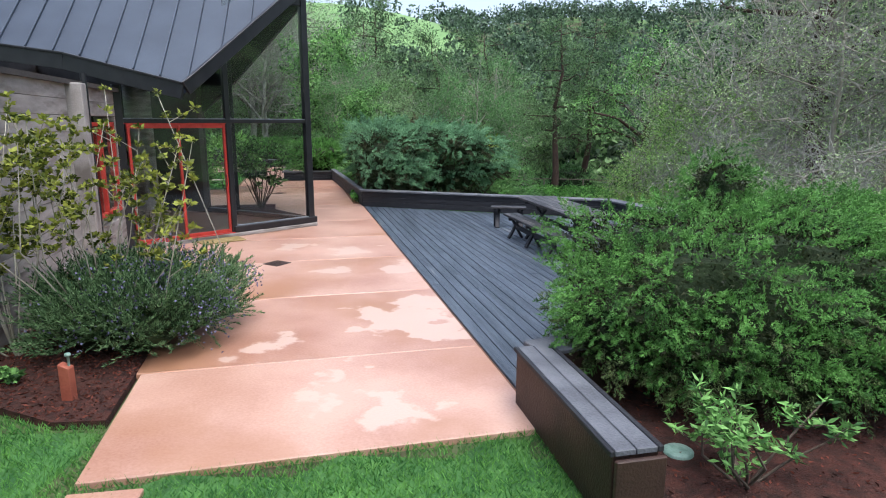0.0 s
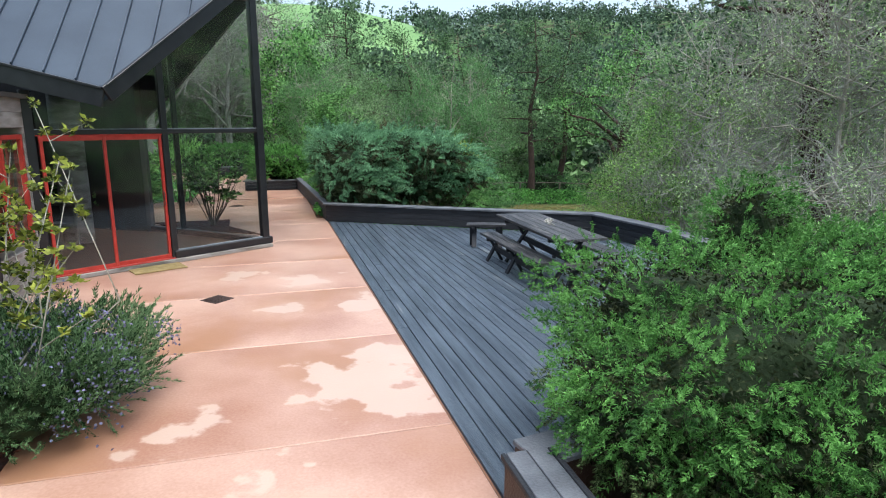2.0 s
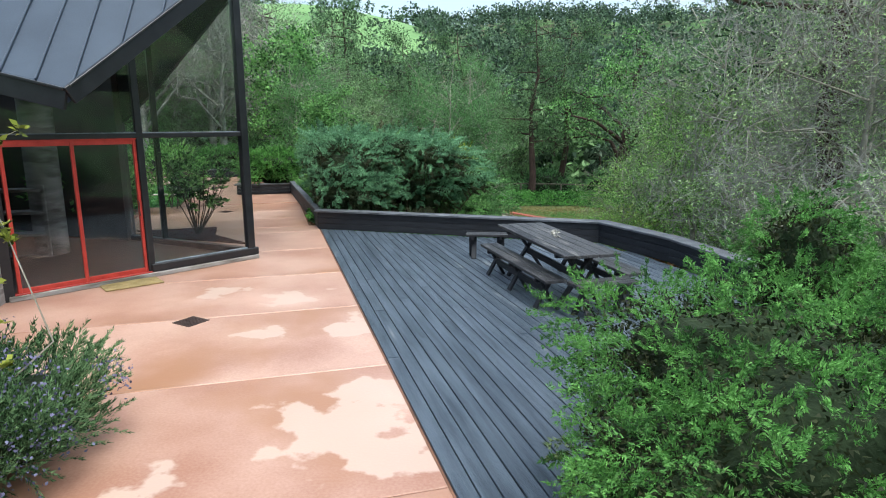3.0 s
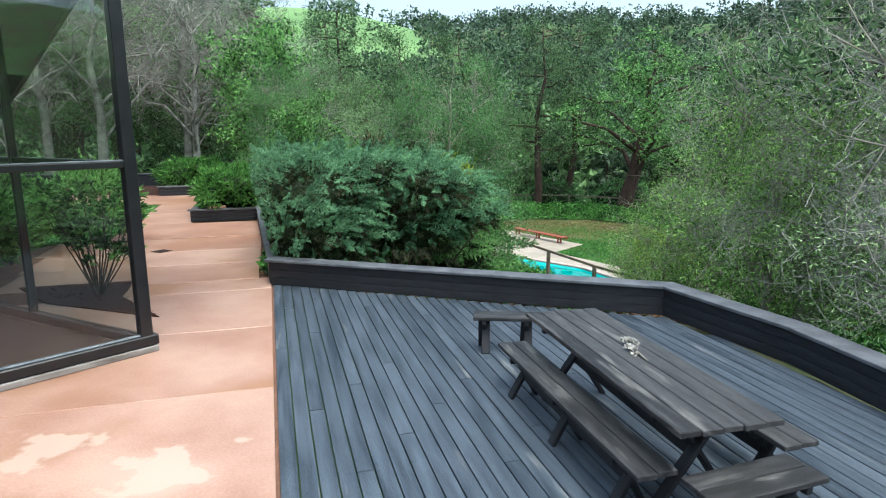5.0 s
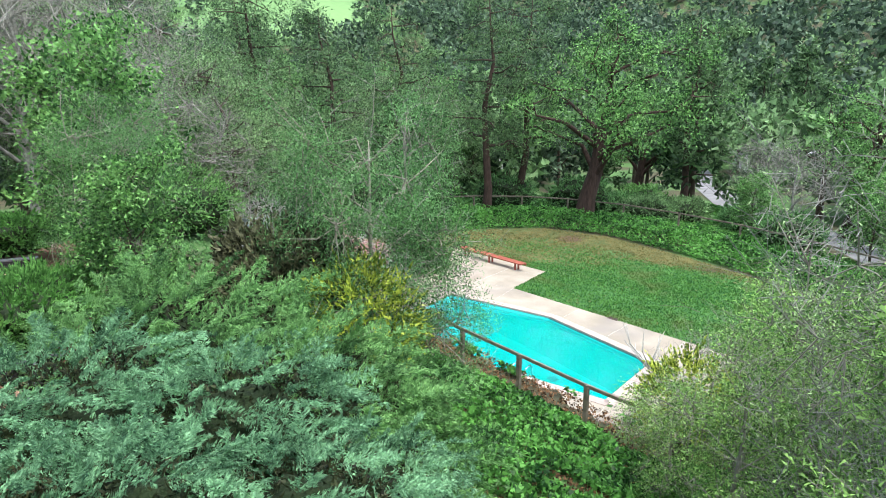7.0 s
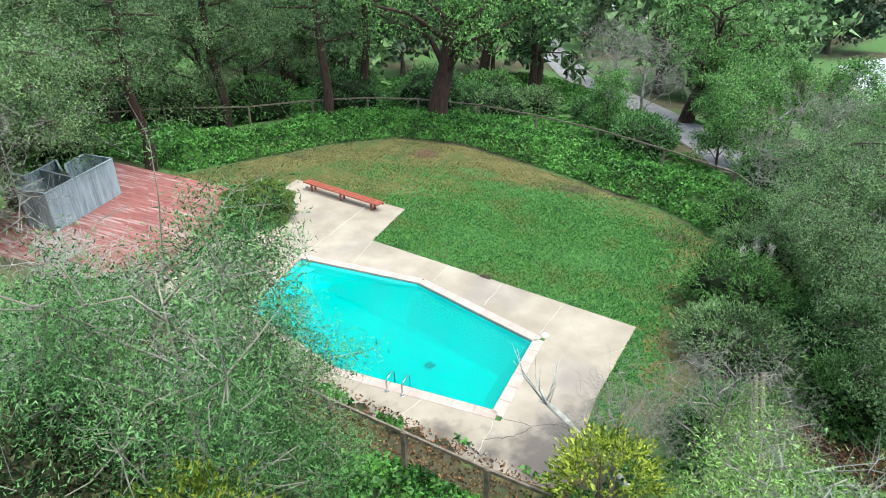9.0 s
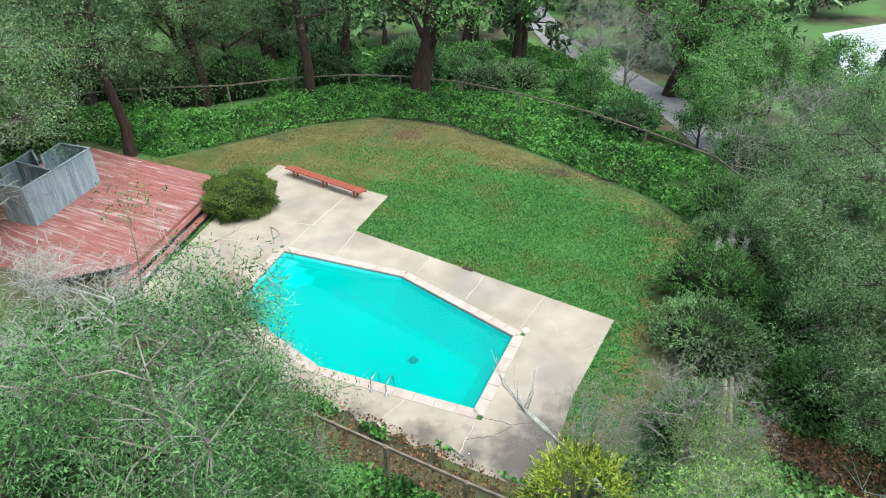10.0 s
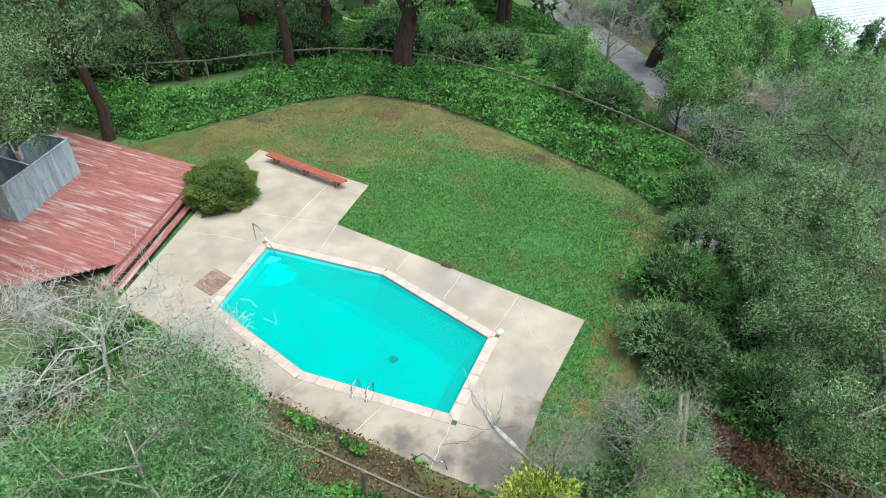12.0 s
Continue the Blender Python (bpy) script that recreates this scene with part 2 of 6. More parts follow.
GREENSHRUB = foliage("light_green_shrub_leaf", (0.08, 0.22, 0.05), (0.26, 0.50, 0.14))
BRIGHTLEAF = foliage("bright_young_leaf", (0.11, 0.27, 0.05), (0.36, 0.60, 0.17))
IVY = foliage("ivy_leaf", (0.022, 0.092, 0.020), (0.13, 0.34, 0.07), 0.4, vary=0.45)
ROSEMARY = foliage("rosemary_needles", (0.03, 0.095, 0.03), (0.17, 0.28, 0.13))
BLOSSOM = foliage("blue_grey_blossom", (0.09, 0.09, 0.16), (0.20, 0.20, 0.32))
CITRUS = foliage("citrus_leaf", (0.09, 0.13, 0.02), (0.30, 0.34, 0.06), 0.45)
# greyed towards blue: the haze of distance is mixed into this leaf colour
FARLEAF = foliage("far_hazed_leaf", (0.04, 0.078, 0.052), (0.108, 0.172, 0.104), vary=0.5)
PAMPAS = foliage("dry_pampas_blade", (0.16, 0.14, 0.07), (0.42, 0.36, 0.22))


def glass_material(name, tint, rough=0.0):
    m = bpy.data.materials.new(name)
    m.use_nodes = True
    b = m.node_tree.nodes["Principled BSDF"]
    b.inputs["Base Color"].default_value = (*tint, 1)
    b.inputs["Transmission Weight"].default_value, b.inputs["Roughness"].default_value, b.inputs["IOR"].default_value = 1.0, rough, 1.45
    return m


GLASS = glass_material("window_glass", (0.86, 0.90, 0.89))


def water_material():
    m = bpy.data.materials.new("pool_water")
    m.use_nodes = True
    n, l = m.node_tree.nodes, m.node_tree.links
    b = n["Principled BSDF"]
    b.inputs["Base Color"].default_value = (0.035, 0.66, 0.63, 1)
    b.inputs["Transmission Weight"].default_value, b.inputs["Roughness"].default_value, b.inputs["IOR"].default_value = 0.82, 0.02, 1.33
    t, bp = n.new("ShaderNodeTexNoise"), n.new("ShaderNodeBump")
    t.inputs["Scale"].default_value = 1.6
    bp.inputs["Strength"].default_value, bp.inputs["Distance"].default_value = 0.06, 0.03
    l.new(t.outputs["Fac"], bp.inputs["Height"])
    l.new(bp.outputs[0], b.inputs["Normal"])
    return m


WATER = water_material()

# ---- builders ----
WORLD = {}
MESHES = {}


def thing(name, label, category, group="", kind="", at=(0, 0, 0)):
    ob = new(name)
    ob.empty_display_size = 0.1
    ob.matrix_basis = Matrix.Translation(at)
    WORLD[ob] = ob.matrix_basis.copy()
    return tagged(ob, label, category, group, kind)


def child(name, me, mat, parent, m=None, label=""):
    """One mesh object at the world pose m, under parent."""
    ob = new(name, me)
    if mat and not me.materials:
        me.materials.append(mat)
    m = m or Matrix()
    ob.matrix_basis = m
    WORLD[ob] = m.copy()
    if parent:
        ob.parent = parent
        ob.matrix_parent_inverse = WORLD[parent].inverted()
    return tagged(ob, label)


def mesh_of(name, verts, faces):
    me = bpy.data.meshes.new(name)
    me.from_pydata([tuple(v) for v in verts], [], [tuple(f) for f in faces])
    me.update()
    return me


def part(name, bm, mat, parent, label="", m=None):
    me = bpy.data.meshes.new(name)
    bm.to_mesh(me)
    bm.free()
    return child(name, me, mat, parent, m, label)


def block(size, bevel=0.006, mat=None):
    """A box with chamfered edges, centred; alike boxes share one mesh."""
    key = (tuple(round(s, 4) for s in size), bevel, mat.name if mat else "")
    if key not in MESHES:
        bm = bmesh.new()
        bmesh.ops.create_cube(bm, size=1.0, matrix=Matrix.Diagonal((*size, 1)))
        if bevel:
            bmesh.ops.bevel(bm, geom=bm.edges[:], offset=min(bevel, min(size) * 0.3), segments=1, affect="EDGES")
        me = bpy.data.meshes.new("block")
        bm.to_mesh(me)
        bm.free()
        MESHES[key] = me
    return MESHES[key]


def along(p, q, up=(0, 0, 1)):
    """The pose at the middle of p-q whose y axis runs from p to q, and the length."""
    p, q = Vector(p), Vector(q)
    y = (q - p).normalized()
    x = y.cross(Vector(up))
    x = x.normalized() if x.length > 1e-4 else Vector((1, 0, 0))
    z = x.cross(y)
    m = Matrix((x, y, z)).transposed().to_4x4()
    m.translation = (p + q) / 2
    return m, (q - p).length


def beam(name, p, q, w, h, mat, parent, bevel=0.006, label="", up=(0, 0, 1)):
    m, n = along(p, q, up)
    return child(name, block((w, round(n, 3), h), bevel, mat), mat, parent, m, label)


def box(name, at, size, mat, parent, rz=0.0, bevel=0.006, label=""):
    return child(name, block(size, bevel, mat), mat, parent, pose(*at, 0, 0, rz), label)


def prism(poly, z0, z1):
    """A solid over a plan polygon (counter-clockwise)."""
    bm = bmesh.new()
    low = [bm.verts.new((x, y, z0)) for x, y in poly]
    top = [bm.verts.new((x, y, z1)) for x, y in poly]
    n = len(poly)
    bm.faces.new(top)
    bm.faces.new(low[::-1])
    for i in range(n):
        bm.faces.new((low[i], low[(i + 1) % n], top[(i + 1) % n], top[i]))
    bmesh.ops.recalc_face_normals(bm, faces=bm.faces[:])
    return bm


class Tubes:
    """Many tapered tubes in one mesh."""

    def __init__(self):
        self.v, self.f, self.n = [], [], 0

    def add(self, pts, radii, sides=6):
        pts = [np.asarray(p, float) for p in pts]
        ring = []
        for i, p in enumerate(pts):
            d = pts[min(i + 1, len(pts) - 1)] - pts[max(i - 1, 0)]
            d = d / (np.linalg.norm(d) + 1e-9)
            a = np.cross(d, (0.31, 0.95, 0.05) if abs(d[2]) > 0.5 else (0, 0, 1.0))
            a /= np.linalg.norm(a) + 1e-9
            b = np.cross(d, a)
            t = np.arange(sides) * 2 * math.pi / sides
            self.v.append(p + radii[i] * (np.cos(t)[:, None] * a + np.sin(t)[:, None] * b))
            ring.append(self.n)
            self.n += sides
        for r0, r1 in zip(ring, ring[1:]):
            for k in range(sides):
                self.f.append((r0 + k, r0 + (k + 1) % sides, r1 + (k + 1) % sides, r1 + k))
        self.f.append(tuple(ring[-1] + k for k in range(sides)))

    def mesh(self, name, smooth=True):
        me = mesh_of(name, np.concatenate(self.v), self.f)
        me.polygons.foreach_set("use_smooth", [smooth] * len(me.polygons))
        return me


def loose_faces(name, v):
    """A mesh of separate faces from an array of faces, corners, places."""
    n, c = v.shape[:2]
    me = bpy.data.meshes.new(name)
    me.vertices.add(c * n)
    me.vertices.foreach_set("co", v.ravel())
    me.loops.add(c * n)
    me.loops.foreach_set("vertex_index", np.arange(c * n, dtype=np.int32))
    me.polygons.add(n)
    me.polygons.foreach_set("loop_start", np.arange(0, c * n, c, dtype=np.int32))
    me.update(calc_edges=True)
    return me


def leaf_mesh(name, pos, dirs, length, width, rng, curl=0.25, plain=False):
    """A folded leaf of two triangles (one, if plain) at each place, pointing along dirs."""
    n = len(pos)
    d = dirs / (np.linalg.norm(dirs, axis=1, keepdims=True) + 1e-9)
    s = np.cross(d, rng.normal(size=(n, 3)))
    s /= np.linalg.norm(s, axis=1, keepdims=True) + 1e-9
    u = np.cross(s, d)
    L, W = np.broadcast_to(length, n)[:, None], np.broadcast_to(width, n)[:, None]
    c = 3 if plain else 4
    v = np.empty((n, c, 3), np.float32)
    if plain:
        v[:, 0] = pos + s * W * 0.5
        v[:, 1] = pos + d * L
        v[:, 2] = pos - s * W * 0.5 + u * W * curl
        return loose_faces(name, v)
    v[:, 0] = pos
    v[:, 1] = pos + d * L * 0.45 + s * W * 0.5 + u * W * curl
    v[:, 2] = pos + d * L
    v[:, 3] = pos + d * L * 0.45 - s * W * 0.5 + u * W * curl
    return loose_faces(name, v)


def unit(rng, n):
    d = rng.normal(size=(n, 3))
    return d / np.linalg.norm(d, axis=1, keepdims=True)

# ---- ground ----
U, V = Vector((-0.245, 0.9695, 0)), Vector((0.9695, 0.245, 0))
ORIGIN = Vector((0.73, 5.08, 0))


def st(s, w, z=0.0):
    """A place by its way along the terrace (s) and to the right of its deck edge (w)."""
    p = ORIGIN + U * s + V * w
    return (p.x, p.y, z)


POOL_Z = -4.43
PLATEAU = [(-80, -60), (9, -60), (7.5, 2), (5.6, 8), (4.2, 13.4), (3.75, 14.2), (-1.9, 16.2), (-3.2, 20.6), (-4.2, 25), (-6, 33), (-9, 38), (-60, 44), (-120, 30)]
TERRACE = [(2.6, 32.4), (6.6, 27.9), (8.35, 26.0), (13.6, 27.4), (16.3, 30), (21.2, 34.2), (20.7, 38.3), (18.6, 44.3), (16.2, 49.6), (13, 52.5), (9, 52.8), (5, 52), (0.6, 51.2), (-3.5, 55.5), (-12, 50), (-8, 42.5), (-1.5, 38.5), (0.5, 35)]

POOL = [(2.40, 36.85), (4.45, 32.60), (8.04, 29.18), (10.58, 31.50), (8.42, 36.15), (4.74, 39.66)]
APRON_EDGE = [(0.30, 36.9), (3.17, 32.12), (6.77, 27.73), (8.30, 26.05), (10.96, 28.55), (14.09, 30.86), (7.80, 40.06), (10.06, 42.50), (6.08, 48.07), (4.6, 46.5), (2.4, 43.4), (0.35, 40.4), (-0.9, 38.6)]


def poly_distance(x, y, poly):
    """Distance to a polygon, nought inside, for arrays."""
    inside = np.zeros(x.shape, bool)
    best = np.full(x.shape, 1e9)
    for (x0, y0), (x1, y1) in zip(poly, poly[1:] + poly[:1]):
        dx, dy = x1 - x0, y1 - y0
        k = np.clip(((x - x0) * dx + (y - y0) * dy) / (dx * dx + dy * dy), 0, 1)
        best = np.minimum(best, np.hypot(x - x0 - k * dx, y - y0 - k * dy))
        if dy:
            inside ^= ((y0 > y) != (y1 > y)) & (x < (x1 - x0) * (y - y0) / dy + x0)
    return np.where(inside, 0, best), np.where(inside, best, 0)


def smooth(a, b, v):
    k = np.clip((v - a) / (b - a), 0, 1)
    return k * k * (3 - 2 * k)


def wave(x, y, f, seed):
    return np.sin(x * f + seed) * np.cos(y * f * 1.17 + seed * 2.3) + 0.5 * np.sin(x * f * 2.3 + y * f * 1.9 + seed * 4.1)


def ground_height(x, y):
    x, y = np.asarray(x, float), np.asarray(y, float)
    d, _ = poly_distance(x, y, PLATEAU)
    t, _ = poly_distance(x, y, TERRACE)
    slope = -0.12 - 0.285 * d + 0.05 * wave(x, y, 0.9, 1.0) * smooth(0.3, 2, d)
    slope = np.maximum(slope, -5.2 - 0.02 * np.minimum(d, 120))
    bank = np.where(y > 40 - 0.1 * x, 0.75 * smooth(0.3, 2.2, t) * (1 - smooth(4, 10, t)), 0)
    k = smooth(0.0, 2.5, t)
    near = POOL_Z - 0.03
    outer = np.where(d < 14.5, slope, np.minimum(slope + 0.8, near - 0.10 * np.maximum(t - 3, 0)))
    outer = np.maximum(outer, -7.5)
    south = (y < 36) & (x < 14)
    z = np.where(t <= 0.7, near, np.where(south & (d < 13.2), outer, near * (1 - k) + outer * k + bank))
    r = np.hypot(x, y - 40)
    hill = 64 * smooth(75, 330, r) + 7 * wave(x, y, 0.017, 3.0) * smooth(90, 220, r) + 26 * smooth(300, 900, r)
    z = z + hill
    pool, _ = poly_distance(x, y, POOL)
    z = np.where(pool < 0.15, POOL_Z - 2.6, z)
    return np.where(d <= 0, -0.05 + hill, z)


def gh(x, y):
    return float(ground_height(np.array([x]), np.array([y]))[0])


def grid_mesh(name, xs, ys, height):
    X, Y = np.meshgrid(xs, ys, indexing="ij")
    Z = height(X, Y)
    nx, ny = len(xs), len(ys)
    idx = np.arange(nx * ny).reshape(nx, ny)
    f = np.stack([idx[:-1, :-1], idx[1:, :-1], idx[1:, 1:], idx[:-1, 1:]], -1).reshape(-1, 4)
    me = mesh_of(name, np.stack([X, Y, Z], -1).reshape(-1, 3), f.tolist())
    me.polygons.foreach_set("use_smooth", [True] * len(me.polygons))
    return me


far = list(range(108, 330, 9)) + [360, 450, 600, 900, 1400]
xs = np.array([-v for v in far[::-1]] + list(np.arange(-90, -24, 6)) + list(np.arange(-24, 34, 0.5)) + list(np.arange(34, 100, 5)) + far)
ys = np.array([-v for v in far[::-1]] + list(np.arange(-90, -12, 6)) + list(np.arange(-12, 66, 0.5)) + list(np.arange(66, 106, 4)) + far)
ground = child("ground", grid_mesh("ground", xs, ys, ground_height), SOIL, None)
ground.data.materials.append(HILL)
centre = np.empty(len(ground.data.polygons) * 3)
ground.data.polygons.foreach_get("center", centre)
centre = centre.reshape(-1, 3)
CLEARING = lambda x, y: (np.hypot(x, y - 40) > 190) & (np.degrees(np.arctan2(x, y)) < 0.5 + 4 * wave(x, y, 0.02, 1.0)) & (np.degrees(np.arctan2(x, y)) > -14)
ground.data.polygons.foreach_set("material_index", (CLEARING(centre[:, 0], centre[:, 1]) | (np.hypot(centre[:, 0], centre[:, 1] - 40) > 420)).astype(np.int32))
tagged(ground, "sloping wooded ground with leaf litter and green hills", "ground", kind="structure")

# salmon terrace: concrete slabs with open joints
terrace = thing("pavement", "salmon-coloured concrete terrace with pale stains", "pavement", kind="structure", at=st(4, -2))
bed = part("joint_bed", prism([st(-0.72, -3.0)[:2], st(-0.72, 0.019)[:2], st(11.3, 0.019)[:2], st(11.3, 0)[:2], st(30, 0)[:2], st(30, -12)[:2], st(23.4, -12)[:2], st(23.4, -3.6)[:2], st(5, -6.5)[:2], st(2.3, -4.5)[:2], st(2.3, -3.0)[:2]], -0.10, -0.022), JOINT, terrace)
SLABS = [(-0.75, 0.92, -3.02), (0.92, 3.04, -4.45), (3.04, 5.09, -4.45), (5.09, 7.01, -4.45), (7.01, 9.0, -4.6), (9.0, 11.0, -4.4), (11.0, 11.75, -2.2), (11.75, 13.17, -4.2), (13.17, 14.6, -4.3), (14.6, 16.2, -4.5), (16.3, 18.7, -3.54), (18.7, 21.1, -3.54), (21.1, 23.5, -3.54)]
for s0, s1, wl_ in SLABS:
    g = 0.006
    right = 0.0 if s1 < 12.2 else (-0.2 if s1 < 19 else -2.05)
    poly = [st(s0 + g, wl_)[:2], st(s0 + g, right - 0.01)[:2], st(s1 - g, right - 0.01)[:2], st(s1 - g, wl_)[:2]]
    bm = prism(poly, -0.09, 0.0)
    bmesh.ops.bevel(bm, geom=[e for e in bm.edges if all(v.co.z > -0.01 for v in e.verts)], offset=0.006, segments=1, affect="EDGES")
    part("slab", bm, SALMON, terrace)
for s0, s1, w0, w1 in ((23.5, 26.3, -4.2, -1.5), (23.5, 26.3, -8.0, -4.2), (26.3, 30.0, -9.0, -4.1)):
    part("slab", prism([st(s0 + 0.006, w0)[:2], st(s0 + 0.006, w1 - 0.01)[:2], st(s1 - 0.006, w1 - 0.01)[:2], st(s1 - 0.006, w0)[:2]], -0.09, 0.0), SALMON, terrace)

# floor drains in the terrace
for s, w in ((4.98, -2.0), (14.7, -2.2)):
    grate = thing("floor_drain", "rusty square iron floor drain set in concrete", "drain", at=st(s, w, 0.003))
    x, y, _ = st(s, w)
    box("frame", (x, y, 0.003), (0.30, 0.30, 0.008), DARKMETAL, grate, rz=59, bevel=0.003)
    for k in range(7):
        o = (k - 3) * 0.036
        a = radians(59)
        box("bar", (x - o * math.sin(a), y + o * math.cos(a), 0.009), (0.25, 0.014, 0.006), DARKMETAL, grate, rz=59, bevel=0.002)

# ---- dark timber deck ----
deck = thing("floor", "dark weathered timber deck of long narrow boards", "deck", kind="structure", at=st(5, 2))
DECKPOLY = [st(-0.6, 0.02)[:2], (1.1, 4.9), (5.4, 8.4), (4.75, 10.1), (4.4, 12.3), (3.72, 14.02), (-1.98, 15.95)]


def clip_interval(w):
    """The stretch of s in which the line at w lies on the deck."""
    hits = []
    for (x0, y0), (x1, y1) in zip(DECKPOLY, DECKPOLY[1:] + DECKPOLY[:1]):
        a, b = Vector((x0, y0, 0)) - ORIGIN, Vector((x1, y1, 0)) - ORIGIN
        wa, wb = a.dot(V), b.dot(V)
        if (wa - w) * (wb - w) < 0:
            hits.append(a.dot(U) + (b.dot(U) - a.dot(U)) * (w - wa) / (wb - wa))
    return (min(hits), max(hits)) if len(hits) > 1 else None


rng = np.random.default_rng(4)
PITCH = 0.138
for k in range(48):
    w = 0.085 + k * PITCH
    hit = clip_interval(w)
    if not hit or hit[1] - hit[0] < 0.4:
        continue
    cuts = [hit[0]] + sorted(c for c in [3.2 + 4.3 * ((k * 0.37) % 1) + 4.9 * j for j in range(3)] if hit[0] + 0.5 < c < hit[1] - 0.5) + [hit[1]]
    for a, b in zip(cuts, cuts[1:]):
        beam("board", st(a + 0.003, w, -0.016 + rng.uniform(-0.002, 0.002)), st(b - 0.003, w, -0.016 + rng.uniform(-0.002, 0.002)), PITCH - 0.011, 0.034, DECK, deck, 0.003)
part("underlay", prism(DECKPOLY, -0.2, -0.06), BLACK, deck)


def parapet(name, pts, h, thick, label, cap=0.30, inside=1):
    """A low timber wall with boarded faces and a wide cap."""
    wall = thing(name, label, "low wall", kind="structure", at=(*pts[0], 0))
    for (x0, y0), (x1, y1) in zip(pts, pts[1:]):
        for k in range(3):
            hh = (h - 0.04) / 3
            beam("board", (x0, y0, hh * (k + 0.5) - 0.0), (x1, y1, hh * (k + 0.5)), thick - 0.004 * (k % 2), hh - 0.006, BLACK, wall, 0.004)
        ex, ey = (x1 - x0) * 0.07 / math.hypot(x1 - x0, y1 - y0), (y1 - y0) * 0.07 / math.hypot(x1 - x0, y1 - y0)
        lift = -0.02 + 0.003 * (pts.index((x0, y0)) % 2)
        beam("cap", (x0 - ex, y0 - ey, h + lift), (x1 + ex, y1 + ey, h + lift), cap, 0.04, CAPGREY, wall, 0.006, "worn grey-blue cap board")
    return wall


parapet("wall_deck", [(-2.02, 16.06), (3.80, 14.16), (4.52, 12.36), (4.90, 10.1), (5.6, 8.2)], 0.42, 0.2, "low black timber parapet with a worn grey cap")
parapet("wall_path", [(-2.02, 16.06), st(18.9, -0.30)[:2]], 0.40, 0.12, "low black timber edge of the raised bed", 0.16)
parapet("planter_far", [st(18.95, -2.1)[:2], st(18.95, -0.1)[:2]], 0.34, 0.16, "black timber planter front", 0.2)
parapet("planter_side", [st(19.05, -2.0)[:2], st(22.5, -2.0)[:2]], 0.34, 0.16, "black timber planter side", 0.2)
parapet("planter_end", [st(26.4, -4.05)[:2], st(26.4, -2.0)[:2]], 0.36, 0.2, "black timber planter at the path's end", 0.24)
parapet("wall_garden", [(-19, 33.2), (-10.3, 34.2), (-6.5, 34.2)], 0.55, 0.16, "long dark low wall at the garden's end", 0.2)

# near bench-planter
bench = thing("planter_wall", "dark brown timber planter wall with a boarded seat top", "low wall", kind="structure", at=(0.9, 4.0, 0))
A, B = Vector((0.86, 4.78, 0)), Vector((1.20, 3.30, 0))
dirn = (B - A).normalized()
side = Vector((-dirn.y, dirn.x, 0))
m, n = along(A, B)
child("body", block((0.27, n, 0.44), 0.006, BROWNSIDE), BROWNSIDE, bench, Matrix.Translation((0, 0, 0.20)) @ m)
for o, ww in ((-0.145, 0.026), (-0.068, 0.118), (0.056, 0.118), (0.137, 0.034)):
    beam("board", A + side * o + Vector((0, 0, 0.437)), B + side * o + Vector((0, 0, 0.437)) + dirn * 0.02, ww, 0.034, CAPGREY if abs(o) < 0.1 else BLACK, bench, 0.004)
C = Vector((2.6, 5.6, 0))
m, n = along(A, C)
child("return_body", block((0.26, n, 0.44), 0.006, BROWNSIDE), BROWNSIDE, bench, Matrix.Translation((0, 0, 0.19)) @ m)
child("return_top", block((0.30, n, 0.034), 0.006, CAPGREY), CAPGREY, bench, Matrix.Translation((0, 0, 0.425)) @ m)
box("board", (1.214, 3.252, 0.2), (0.29, 0.03, 0.43), BROWNSIDE, bench, rz=13)


# ---- picnic table and benches ----
def trestle_table(name, label, category, a, b, width, height, planks, group="", leg_w=0.09):
    """Planks on crossed legs; a and b are the ends of its middle line."""
    a, b = Vector((*a, 0)), Vector((*b, 0))
    y = (b - a).normalized()
    x = Vector((y.y, -y.x, 0))
    root = thing(name, label, category, group, at=(a + b) / 2)
    pw = width / planks
    for k in range(planks):
        o = x * ((k + 0.5) * pw - width / 2)
        z = Vector((0, 0, height - 0.02))
        beam("plank", a + o + z - y * 0.008 * (k % 3), b + o + z + y * 0.01 * (k % 2), pw - 0.008, 0.04, TABLEWOOD, root, 0.005)
    n = (b - a).length
    stations = (0.16, 0.84) if n < 1.2 else ((0.13, 0.5, 0.87) if height < 0.6 else (0.14, 0.86))
    for f in stations:
        c = a + y * n * f
        beam("cleat", c - x * width * 0.46 + Vector((0, 0, height - 0.06)), c + x * width * 0.46 + Vector((0, 0, height - 0.06)), 0.05, 0.07, BLACK, root)
        spread = width * (0.46 if height < 0.6 else 0.42)
        for sgn in (1, -1):
            beam("leg", c + x * spread * sgn + y * 0.02 * sgn, c - x * spread * 0.55 * sgn + y * 0.02 * sgn + Vector((0, 0, height - 0.05)), 0.035, leg_w, BLACK, root, 0.005, up=tuple(y))
    if n > 1.2:
        beam("stretcher", a + y * n * stations[0] + Vector((0, 0, height * 0.52)), a + y * n * stations[-1] + Vector((0, 0, height * 0.52)), 0.04, 0.09, BLACK, root)
    return root


